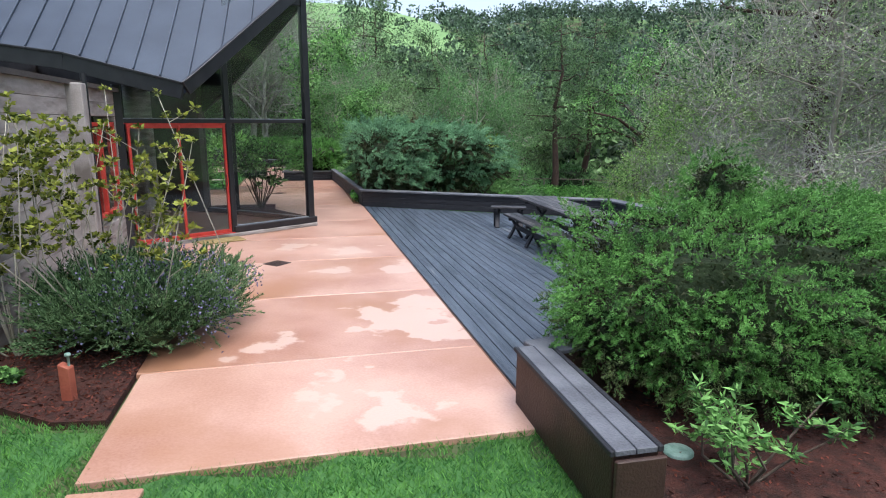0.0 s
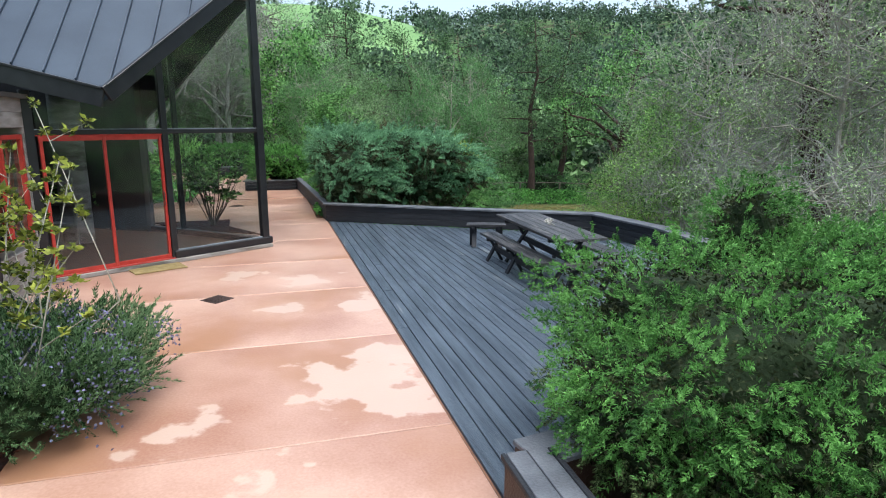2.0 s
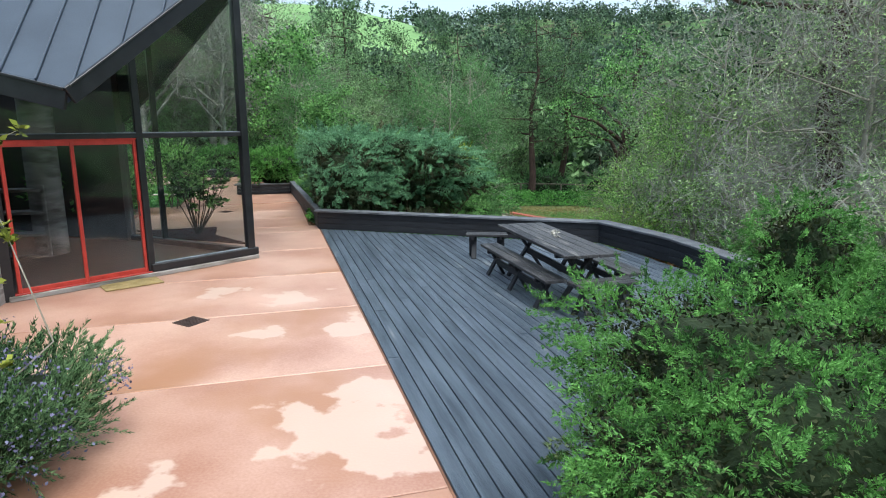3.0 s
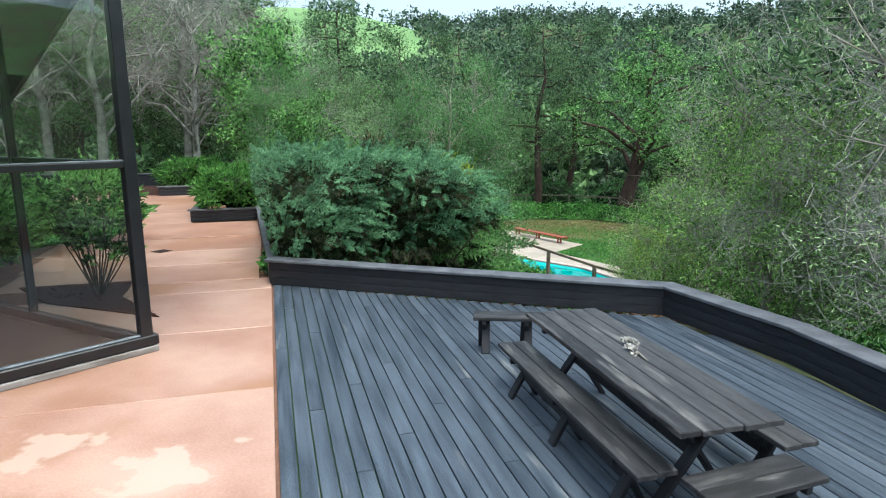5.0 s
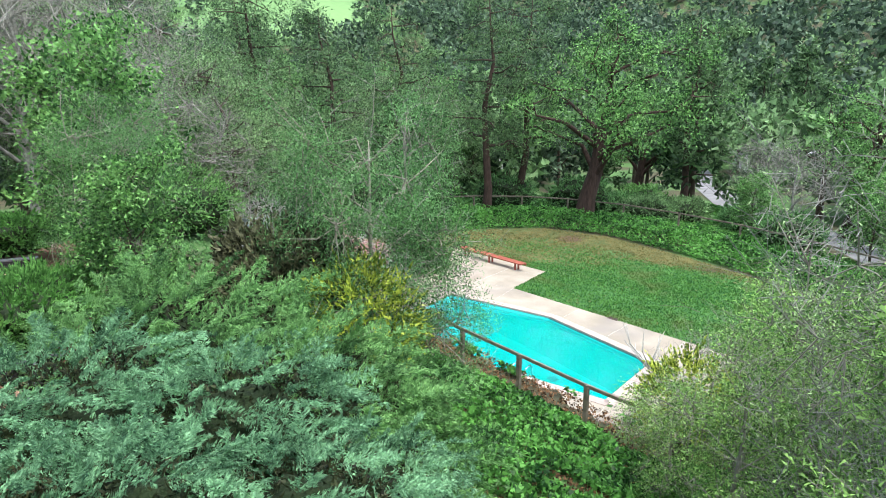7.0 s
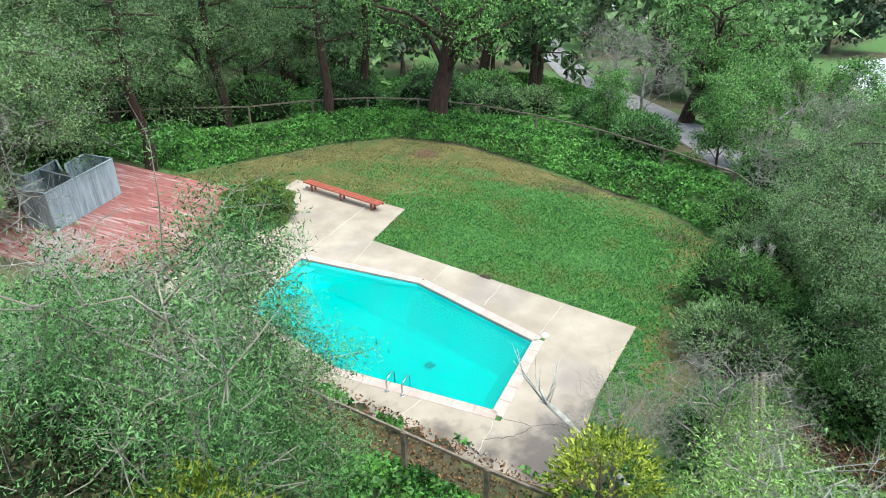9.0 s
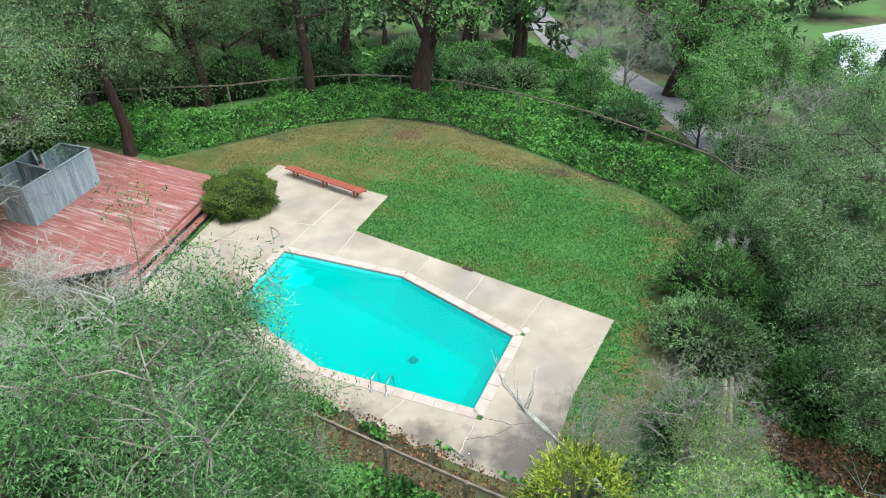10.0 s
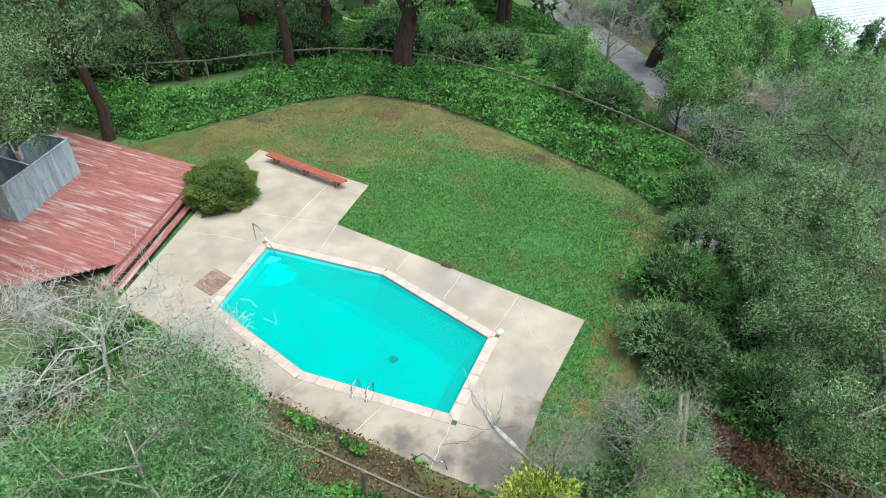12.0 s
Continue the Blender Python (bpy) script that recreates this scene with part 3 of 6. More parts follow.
trestle_table("picnic_table", "weathered dark wooden picnic table with crossed legs", "table", (1.84, 11.92), (2.36, 9.52), 0.74, 0.75, 5)
trestle_table("bench", "long dark weathered bench beside the picnic table", "bench", (1.36, 11.92), (1.93, 9.55), 0.30, 0.43, 2, "benches round the picnic table")
trestle_table("bench", "long dark weathered bench beside the picnic table", "bench", (2.52, 12.1), (3.03, 9.88), 0.30, 0.43, 2, "benches round the picnic table")
trestle_table("bench", "short dark bench at the table's end", "bench", (1.06, 12.86), (1.76, 12.78), 0.28, 0.43, 2, "benches round the picnic table")
trestle_table("bench", "short dark bench at the table's end", "bench", (2.10, 9.36), (2.90, 9.62), 0.32, 0.43, 2, "benches round the picnic table")
sprig = thing("flower_sprig", "dried white flower sprig lying on the table", "flowers", at=(2.19, 10.8, 0.75))
tb = Tubes()
tb.add([(2.20, 10.54, 0.765), (2.18, 10.8, 0.77), (2.16, 11.06, 0.765)], [0.006, 0.006, 0.004], 5)
child("stem", tb.mesh("stem"), TWIG, sprig)
rng = np.random.default_rng(8)
for k in range(11):
    c = np.array([2.185, 10.72 + 0.034 * k, 0.775]) + rng.normal(0, 0.018, 3)
    d = unit(rng, 14)
    d[:, 2] = np.abs(d[:, 2])
    child("blossom", leaf_mesh("blossom", np.tile(c, (14, 1)), d, 0.045, 0.03, rng), WHITE, sprig)

# ---- house ----
house = thing("house", "dark modern house with metal roof and glazed prow", "house", at=(-5, 11, 0))
GD = (Vector((-2.70, 12.92, 0)) - Vector((-5.11, 10.39, 0)))
GN = GD.normalized()


def on_glass(k, z=0.0):
    p = Vector((-5.11, 10.39, 0)) + GD * k
    return Vector((p.x, p.y, z))


def pane(name, a, b, z0, z1, parent, mat=GLASS, t=0.012):
    m, n = along((a.x, a.y, (z0 + z1) / 2), (b.x, b.y, (z0 + z1) / 2))
    ob = child(name, block((t, round(n, 3), round(z1 - z0, 3)), 0, mat), mat, parent, m)
    ob.visible_shadow = False
    return ob


POST, BACK = on_glass(1.0), Vector((-5.38, 14.36, 0))
RAKE0, RAKEDIR = Vector((-3.93, 10.09, 2.705)), Vector((0.37, 0.73, 0.575))


def roof_z(x, y):
    return 2.705 - 0.151 * (x + 3.93) + 0.87 * (y - 10.09)


# corner post, mullion, sill beams, mid rail
beam("corner_post", POST + Vector((0, 0, -0.02)), POST + Vector((0, 0, 4.75)), 0.13, 0.13, STEEL, house, up=tuple(GN))
MUL = on_glass(0.515)
beam("mullion", MUL, MUL + Vector((0, 0, 3.6)), 0.08, 0.10, STEEL, house, up=tuple(GN))
JAMB = on_glass(-0.015)
beam("jamb", JAMB, JAMB + Vector((0, 0, 2.7)), 0.10, 0.12, STEEL, house, up=tuple(GN))
beam("sill_beam", on_glass(0.51, 0.135), on_glass(1.035, 0.135), 0.16, 0.12, STEEL, house, 0.012)
beam("sill_cap", on_glass(0.51, 0.201), on_glass(1.0, 0.201), 0.07, 0.014, RAIL, house, 0.004)
beam("back_sill_beam", POST + Vector((0, 0, 0.130)), BACK + Vector((0, 0, 0.130)), 0.14, 0.11, STEEL, house, 0.012)
beam("mid_rail", on_glass(-0.02, 2.13), on_glass(1.0, 2.13), 0.09, 0.07, STEEL, house, 0.01)
beam("rail_cap", on_glass(-0.02, 2.172), on_glass(0.99, 2.172), 0.075, 0.014, RAIL, house, 0.004)
beam("back_mid_rail", POST + Vector((0, 0, 2.13)), BACK + Vector((0, 0, 2.13)), 0.08, 0.07, STEEL, house, 0.01)
beam("top_beam", on_glass(0.78, 4.38), on_glass(1.0, 4.38), 0.09, 0.12, STEEL, house)
pane("pane", on_glass(0.53), on_glass(0.975), 0.20, 2.09, house)
beam("plinth", on_glass(-0.02, 0.035), on_glass(1.03, 0.035), 0.20, 0.07, CONCRETE, house, 0.01, "low concrete plinth")
beam("plinth", POST + Vector((-0.1, 0.1, 0.033)), BACK + Vector((0, 0, 0.033)), 0.18, 0.066, CONCRETE, house, 0.01)
pane("pane", on_glass(0.53), on_glass(0.975), 2.18, 4.32, house)
pane("pane", on_glass(0.01), on_glass(0.50), 2.18, 2.75, house)
pane("pane", POST + (BACK - POST) * 0.03, BACK, 0.19, 2.09, house)
pane("pane", POST + (BACK - POST) * 0.03, BACK, 2.18, 4.2, house)
q = POST + (BACK - POST) * 0.70
beam("back_mullion", q, q + Vector((0, 0, 4.3)), 0.07, 0.10, STEEL, house, up=tuple(GN))

# red sliding doors
for i, (k0, k1) in enumerate(((0.012, 0.262), (0.25, 0.502))):
    door = thing("door_%d" % (i + 1), "red-framed sliding glass door, closed", "door", kind="structure", at=on_glass(k0))
    off = Vector((GN.y, -GN.x, 0)) * (0.02 - 0.035 * i)
    for z in (0.115, 2.045):
        beam("rail", on_glass(k0, z) + off, on_glass(k1, z) + off, 0.045, 0.07, RED, door, 0.005)
    for k in (k0 + 0.008, k1 - 0.008):
        beam("stile", on_glass(k, 0.085) + off, on_glass(k, 2.06) + off, 0.055, 0.045, RED, door, 0.005, up=tuple(GN))
    pane("pane", on_glass(k0 + 0.016) + off, on_glass(k1 - 0.016) + off, 0.14, 2.03, door, t=0.010)
beam("threshold", on_glass(0.0, 0.078), on_glass(0.515, 0.078), 0.14, 0.02, RED, house, 0.005)
beam("door_head", on_glass(0.0, 2.093), on_glass(0.515, 2.093), 0.07, 0.03, RED, house, 0.004)
handle = Tubes()
hp_ = on_glass(0.485) + Vector((GN.y, -GN.x, 0)) * 0.035
handle.add([hp_ + Vector((0, 0, 0.95)), hp_ + Vector((0.02, -0.03, 0.98)), hp_ + Vector((0.02, -0.03, 1.15)), hp_ + Vector((0, 0, 1.18))], [0.008] * 4, 6)
child("door_handle", handle.mesh("handle"), DARKMETAL, house)

# concrete side wall with a red window, pilaster, downspout
wall = thing("wall_west", "board-formed grey concrete wall of the house", "wall", kind="structure", at=st(3, -4.6))
zc = 0.0
while zc < 2.6:
    for s0, s1 in (((-4.5, 4.98), (6.42, 6.72)) if 0.65 < zc + 0.1 < 2.1 else ((-4.5, 6.72),)):
        beam("board_course", st(s0, -4.58 - 0.004 * (round(zc * 10) % 2), zc + 0.099), st(s1, -4.58 - 0.004 * (round(zc * 10) % 2), zc + 0.099), 0.30, 0.196, CONCRETE, wall, 0.004)
    zc += 0.2
window = thing("window_1", "red-framed window in the concrete wall", "window", kind="structure", at=st(5.1, -4.5, 1.4))
for s in (5.02, 5.7, 6.38):
    beam("window_frame", st(s, -4.47, 0.72), st(s, -4.47, 2.1), 0.06, 0.06, RED, window, 0.005, up=tuple(U))
for z in (0.74, 2.08):
    beam("window_frame", st(4.99, -4.47, z), st(6.41, -4.47, z), 0.06, 0.06, RED, window, 0.005)
pane("pane", Vector(st(5.05, -4.5)), Vector(st(6.35, -4.5)), 0.77, 2.05, window)
beam("pilaster", st(4.45, -4.36, 0.0), st(4.45, -4.36, 2.6), 0.24, 0.2, CONCRETE, wall, 0.012, up=tuple(U))
spout = Tubes()
spout.add([st(4.88, -4.36, 2.75), st(4.88, -4.36, 0.25), st(4.92, -4.32, 0.12), st(4.97, -4.1, 0.05)], [0.04] * 4, 10)
pipe = child("downspout", spout.mesh("downspout"), STEEL, house)
column = Tubes()
column.add([(-6.25, 13.2, 0), (-6.25, 13.2, 3.6)], [0.26, 0.26], 20)
child("column", column.mesh("column"), CONCRETE, house, label="round concrete column")

# roof: one steep plane with a dipping eave and a rising rake
E3, E2, E1 = (-12.7, 10.14), (-5.87, 10.29), (-3.93, 10.09)
TOP = RAKE0 + RAKEDIR * 6.0
roof_poly = [E3, E2, E1, (TOP.x, TOP.y), (-13.0, TOP.y + 2.5)]
roof = child("roof", mesh_of("roof", [(x, y, roof_z(x, y)) for x, y in roof_poly] + [(x, y, roof_z(x, y) - 0.16) for x, y in roof_poly],
             [(0, 1, 2, 3, 4), (9, 8, 7, 6, 5)] + [(i, i + 5, (i + 1) % 5 + 5, (i + 1) % 5) for i in range(5)]), ROOF, house, label="blue-grey standing-seam metal roof")
G = Vector((-0.151, 0.87))
GX = Vector((G.x, G.y, G.length_squared)).normalized()
ACROSS = Vector((G.y, -G.x, 0)).normalized()
RN = Vector((0.151, -0.87, 1)).normalized()


def roof_span(o):
    """Where a seam at the offset o across the roof enters and leaves it."""
    base = RAKE0 + ACROSS * o
    ks = []
    for (x0, y0), (x1, y1) in zip(roof_poly, roof_poly[1:] + roof_poly[:1]):
        det = GX.x * (y0 - y1) - GX.y * (x0 - x1)
        if abs(det) < 1e-6:
            continue
        k = ((x0 - base.x) * (y0 - y1) - (y0 - base.y) * (x0 - x1)) / det
        t = (GX.x * (y0 - base.y) - GX.y * (x0 - base.x)) / det
        if -1e-6 <= t <= 1:
            ks.append(k)
    return (base, min(ks), max(ks)) if len(ks) > 1 else None


for k in range(-20, 8):
    span = roof_span(0.06 + 0.42 * k)
    if span and span[2] - span[1] > 0.3:
        base, k0, k1 = span
        beam("seam", base + GX * (k0 + 0.02) + RN * 0.018, base + GX * (k1 - 0.02) + RN * 0.018, 0.022, 0.04, ROOF, roof, 0.004, up=tuple(RN))
e3, e2, e1 = (Vector((x, y, roof_z(x, y))) for x, y in (E3, E2, E1))
for a, b in ((e3, e2), (e2, e1)):
    beam("fascia", a + Vector((0, -0.03, -0.13)), b + Vector((0, -0.03, -0.13)), 0.05, 0.24, STEEL, house, 0.006)
    beam("gutter_edge", a + Vector((0, -0.06, 0.0)), b + Vector((0, -0.06, 0.0)), 0.05, 0.035, STEEL, house, 0.006)
rk = Vector((0.05, -0.03, -0.10))
beam("rake_board", e1 + rk * 0.8, TOP + rk * 0.8, 0.05, 0.22, STEEL, house, 0.006)
beam("rake_edge", e1 + Vector((0.05, -0.03, 0.035)), TOP + Vector((0.05, -0.03, 0.035)), 0.06, 0.03, STEEL, house, 0.005)

# upright black panel added in place of the roof's dark underside
GABLE = [(0.02, 4.40), (0.17, 4.08), (0.70, 2.93), (1.05, 2.30), (2.1, 2.30), (2.1, 5.2), (1.0, 5.2), (0.02, 4.75)]
GOUT = Vector((0.51, 0.86, 0)) * 0.10
front_ = [POST + (BACK - POST) * k_ + GOUT + Vector((0, 0, z_)) for k_, z_ in GABLE]
child("gable_panel", mesh_of("gable_panel", front_ + [v + GOUT * 0.6 for v in front_], [tuple(range(8)), tuple(range(15, 7, -1))] + [(i, (i + 1) % 8, (i + 1) % 8 + 8, i + 8) for i in range(8)]), BLACK, house, label="upright black panel in place of the dark roof underside")

# inside of the house
room = thing("floor_inside", "dark brown floor inside the house", "floor", kind="structure", at=(-6, 13, 0))
part("slab", prism([(-5.16, 10.45), (-2.83, 12.90), (-5.38, 14.28), (-11, 16), (-11, 10.4)], -0.08, 0.064), INFLOOR, room)
# panels coloured dark so that the room looks unlit through the glass
inner = thing("wall_inside", "plain inner walls of the house, coloured dark for the unlit room", "wall", kind="structure", at=(-9, 14, 0))
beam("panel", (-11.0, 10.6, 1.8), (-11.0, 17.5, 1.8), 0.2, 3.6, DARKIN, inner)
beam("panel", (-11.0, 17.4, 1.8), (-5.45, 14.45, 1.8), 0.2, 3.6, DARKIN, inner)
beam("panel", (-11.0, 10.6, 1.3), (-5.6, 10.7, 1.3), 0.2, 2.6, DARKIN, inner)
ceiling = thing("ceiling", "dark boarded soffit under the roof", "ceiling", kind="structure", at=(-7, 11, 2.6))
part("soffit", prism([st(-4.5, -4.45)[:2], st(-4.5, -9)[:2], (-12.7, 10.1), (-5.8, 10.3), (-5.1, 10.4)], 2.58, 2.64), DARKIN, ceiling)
shelf = thing("bookcase", "low pale stone shelf inside the glazed room", "shelf", at=(-6.6, 12.6, 0.03))
for z in (0.05, 0.42, 0.80, 1.18):
    box("shelf", (-6.6, 12.9, z + 0.03), (0.9, 0.35, 0.05), CONCRETE, shelf, rz=20)
for o in (-0.45, 0.45):
    box("side", (-6.6 + o * math.cos(radians(20)), 12.9 + o * math.sin(radians(20)), 0.66), (0.05, 0.35, 1.26), CONCRETE, shelf, rz=20)

mat_ = thing("doormat", "straw doormat in front of the sliding doors", "mat", at=(-3.94, 11.18, 0))
m, n = along((-4.24, 10.93, 0.012), (-3.64, 11.43, 0.012))
child("weave", block((0.42, 0.78, 0.018), 0.005, MATFIBRE), MATFIBRE, mat_, m)

# ---- pool terrace ----


def offset(poly, d):
    """The polygon (counter-clockwise) grown outwards by d."""
    out = []
    n = len(poly)
    for i in range(n):
        a, b, c = (Vector(poly[(i + k) % n]) for k in (-1, 0, 1))
        e, f = (b - a).normalized(), (c - b).normalized()
        na, nb = Vector((e.y, -e.x)), Vector((f.y, -f.x))
        k = (na + nb).normalized()
        out.append(tuple(b + k * d / max(0.4, k.dot(na))))
    return out


def ring_solid(outer, inner, z0, z1):
    """A flat slab with a hole."""
    bm = bmesh.new()
    edges = []
    for loop in (outer, inner):
        vs = [bm.verts.new((x, y, z1)) for x, y in loop]
        edges += [bm.edges.new((vs[i], vs[(i + 1) % len(vs)])) for i in range(len(vs))]
    bmesh.ops.triangle_fill(bm, edges=edges, use_beauty=True)
    r = bmesh.ops.extrude_face_region(bm, geom=bm.faces[:])
    for v in r["geom"]:
        if isinstance(v, bmesh.types.BMVert):
            v.co.z = z0
    bmesh.ops.recalc_face_normals(bm, faces=bm.faces[:])
    return bm


apron = thing("pavement_pool", "pale concrete pool surround with sealed cracks and dark stains", "pavement", kind="structure", at=(6, 34, POOL_Z))
part("surround", ring_solid(APRON_EDGE, offset(POOL, 0.34), POOL_Z - 0.12, POOL_Z), APRON, apron)
for i in range(6):
    a, b = Vector(offset(POOL, 0.17)[i]), Vector(offset(POOL, 0.17)[(i + 1) % 6])
    n = max(2, round((b - a).length / 0.62))
    for k in range(n):
        p, q = a + (b - a) * (k / n), a + (b - a) * ((k + 1) / n)
        e = (b - a).normalized() * 0.004
        beam("coping_stone", (*(p + e), POOL_Z - 0.02), (*(q - e), POOL_Z - 0.02), 0.35, 0.075, COPING, apron, 0.012)
SEAL = material("pale_crack_filler", (0.46, 0.42, 0.37), (0.60, 0.56, 0.50), 9, 0.8)
wobble = np.random.default_rng(15)
CRACK = material("dark_crack", (0.06, 0.05, 0.045), (0.12, 0.10, 0.09), 9, 0.9)
for pts, mt in (([(5.1, 40.1), (6.6, 41.6), (8.2, 43.2), (8.9, 44.0)], SEAL), ([(6.5, 38.4), (7.75, 40.0)], SEAL), ([(9.0, 36.1), (9.9, 36.9)], SEAL), ([(10.0, 33.9), (11.2, 34.9)], SEAL),
                ([(10.95, 31.75), (12.6, 32.9)], SEAL), ([(12.35, 32.6), (12.0, 31.0), (12.3, 30.0), (13.1, 30.1)], SEAL), ([(7.85, 28.75), (6.8, 27.75)], SEAL), ([(6.35, 30.3), (5.2, 29.7)], SEAL),
                ([(4.4, 32.2), (3.4, 31.9)], SEAL), ([(4.5, 40.0), (3.2, 41.2), (1.6, 42.3)], SEAL), ([(5.4, 47.2), (7.3, 44.5), (9.4, 42.0)], SEAL), ([(5.0, 42.2), (6.3, 41.2), (7.4, 40.3)], SEAL),
                ([(8.1, 28.8), (8.8, 28.2), (9.6, 28.0)], CRACK), ([(7.3, 28.3), (8.1, 28.1), (8.7, 28.2)], CRACK)):
    tb = Tubes()
    line = [(x0 + (x1 - x0) * k / 6, y0 + (y1 - y0) * k / 6) for (x0, y0), (x1, y1) in zip(pts, pts[1:]) for k in range(6)] + [pts[-1]]
    tb.add([(x + wobble.normal(0, 0.018), y + wobble.normal(0, 0.018), POOL_Z - 0.001) for x, y in line], list(wobble.uniform(0.006, 0.014, len(line))), 4)
    child("crack", tb.mesh("crack", False), mt, apron)
part("kerb", prism([(3.0, 32.02), (6.6, 27.6), (8.28, 25.85), (8.1, 25.7), (6.35, 27.45), (2.75, 31.85)][::-1], POOL_Z - 0.6, POOL_Z + 0.03), material("mossy_kerb", (0.05, 0.055, 0.02), (0.17, 0.17, 0.06), 3, 0.95, bump=0.6), apron, "mossy concrete kerb")

basin = thing("swimming_pool", "six-sided turquoise swimming pool with clear water", "pool", at=(6.5, 34.5, POOL_Z - 1.9))
bm = bmesh.new()
floor_z = POOL_Z - 1.35
top = [bm.verts.new((x, y, POOL_Z - 0.055)) for x, y in POOL]
low = [bm.verts.new((x, y, floor_z if i not in (0, 5) else floor_z + 0.75)) for i, (x, y) in enumerate(offset(POOL, -0.85))]
for i in range(6):
    bm.faces.new((top[i], low[i], low[(i + 1) % 6], top[(i + 1) % 6]))
bm.faces.new(low)
bmesh.ops.recalc_face_normals(bm, faces=bm.faces[:])
bmesh.ops.reverse_faces(bm, faces=bm.faces[:])
part("shell", bm, POOLWALL, basin)
for i in range(6):
    a, b = offset(POOL, -0.012)[i], offset(POOL, -0.012)[(i + 1) % 6]
    beam("tile_band", (*a, POOL_Z - 0.13), (*b, POOL_Z - 0.13), 0.02, 0.15, WATERLINE, basin, 0.002)
surface = part("water", prism(offset(POOL, -0.004), POOL_Z - 0.30, POOL_Z - 0.13), WATER, basin, "still clear turquoise water")
surface.visible_shadow = False
corner = Vector(POOL[5])
e0, e1_ = (Vector(POOL[0]) - corner).normalized(), (Vector(POOL[4]) - corner).normalized()
for k, r in enumerate((0.85, 1.35, 1.85)):
    pts = [corner] + [corner + (e0 * math.cos(t) + e1_ * math.sin(t)).normalized() * r for t in np.linspace(0.02, math.pi / 2 - 0.02, 12)]
    part("step", prism([tuple(p) for p in pts], floor_z, POOL_Z - 0.22 - 0.13 * k), POOLSTEP, basin)
box("main_drain", (7.6, 32.9, floor_z + 0.14), (0.32, 0.32, 0.02), STEEL, basin, rz=20)
ladder = thing("pool_ladder", "pair of bent steel pool ladder rails", "ladder", at=(5.75, 30.85, POOL_Z))
for o in (0, 0.48):
    d, s = Vector((0.70, 0.72, 0)), Vector((0.73, -0.68, 0))
    p = Vector((5.58, 30.98, POOL_Z)) + s * o
    tb = Tubes()
    tb.add([p + Vector((0, 0, 0)), p + Vector((0, 0, 0.36)), p + d * 0.1 + Vector((0, 0, 0.44)), p + d * 0.35 + Vector((0, 0, 0.44)), p + d * 0.5 + Vector((0, 0, 0.32)), p + d * 0.56 + Vector((0, 0, -0.9))], [0.024] * 6, 8)
    child("rail", tb.mesh("rail"), METAL, ladder)
    box("foot_plate", (p.x, p.y, POOL_Z + 0.008), (0.11, 0.11, 0.016), METAL, ladder)
hand = thing("handrail", "slim pale steel handrail at the pool steps", "handrail", at=(4.4, 40.3, POOL_Z))
tb = Tubes()
tb.add([(4.45, 40.35, POOL_Z), (4.45, 40.35, POOL_Z + 0.8), (4.6, 40.0, POOL_Z + 0.82), (4.95, 39.2, POOL_Z + 0.1), (5.0, 39.1, POOL_Z - 0.5)], [0.024] * 5, 8)
child("rail", tb.mesh("rail"), METAL, hand)
for i, (x, y) in enumerate(((11.1, 31.6), (10.9, 35.6), (5.0, 46.1))):
    lid = thing("skimmer_lid", ("round white skimmer lid in the concrete", "rusty square grate in the concrete", "small dark drain box")[i], "lid", at=(x, y, POOL_Z))
    if i:
        box("cover", (x, y, POOL_Z + 0.008), (0.45 if i == 1 else 0.3, 0.22, 0.012), DARKMETAL, lid, rz=-55, bevel=0.003)
    else:
        tb = Tubes()
        tb.add([(x, y, POOL_Z), (x, y, POOL_Z + 0.012)], [0.14, 0.135], 20)
        child("cover", tb.mesh("lid"), WHITE, lid)
grab = thing("pool_cleaner", "white bent steel rail lying at the pool's kerb", "rail", at=(7.0, 27.6, POOL_Z))
tb = Tubes()
tb.add([(6.55, 28.2, POOL_Z + 0.03), (6.7, 28.0, POOL_Z + 0.4), (7.0, 27.75, POOL_Z + 0.1), (7.15, 27.6, POOL_Z + 0.35), (7.2, 27.5, POOL_Z + 0.03)], [0.026] * 5, 8)
child("rail", tb.mesh("rail"), METAL, grab)

patch = thing("brick_patch", "square of worn brown brick paving beside the pool", "paving", at=(2.4, 38.4, POOL_Z))
BRICK = material("worn_brown_brick", (0.16, 0.105, 0.08), (0.29, 0.20, 0.16), 6, 0.85, bump=0.4, vary=0.4)
for i in range(6):
    for j in range(5):
        u, v = (i + 0.5) / 6, (j + 0.5) / 5
        x, y = 1.76 + 0.88 * u + 0.52 * v, 38.42 + 0.70 * u - 0.92 * v
        box("brick", (x, y, POOL_Z + 0.004), (0.183, 0.205, 0.03), BRICK, patch, rz=38.5, bevel=0.004)

# red slatted bench
rb = thing("bench", "long low red-painted bench by the pool lawn", "bench", at=(7.6, 44.6, POOL_Z))
a, b = Vector((6.34, 46.70, 0)), Vector((8.95, 42.62, 0))
y_ = (b - a).normalized()
x_ = Vector((y_.y, -y_.x, 0))
for o in (-0.15, 0, 0.15):
    beam("slat", a + x_ * o + Vector((0, 0, POOL_Z + 0.40)), b + x_ * o + Vector((0, 0, POOL_Z + 0.40)), 0.14, 0.05, BENCHRED, rb)
beam("apron_rail", a - x_ * 0.2 + Vector((0, 0, POOL_Z + 0.34)), b - x_ * 0.2 + Vector((0, 0, POOL_Z + 0.34)), 0.03, 0.12, BENCHRED, rb)
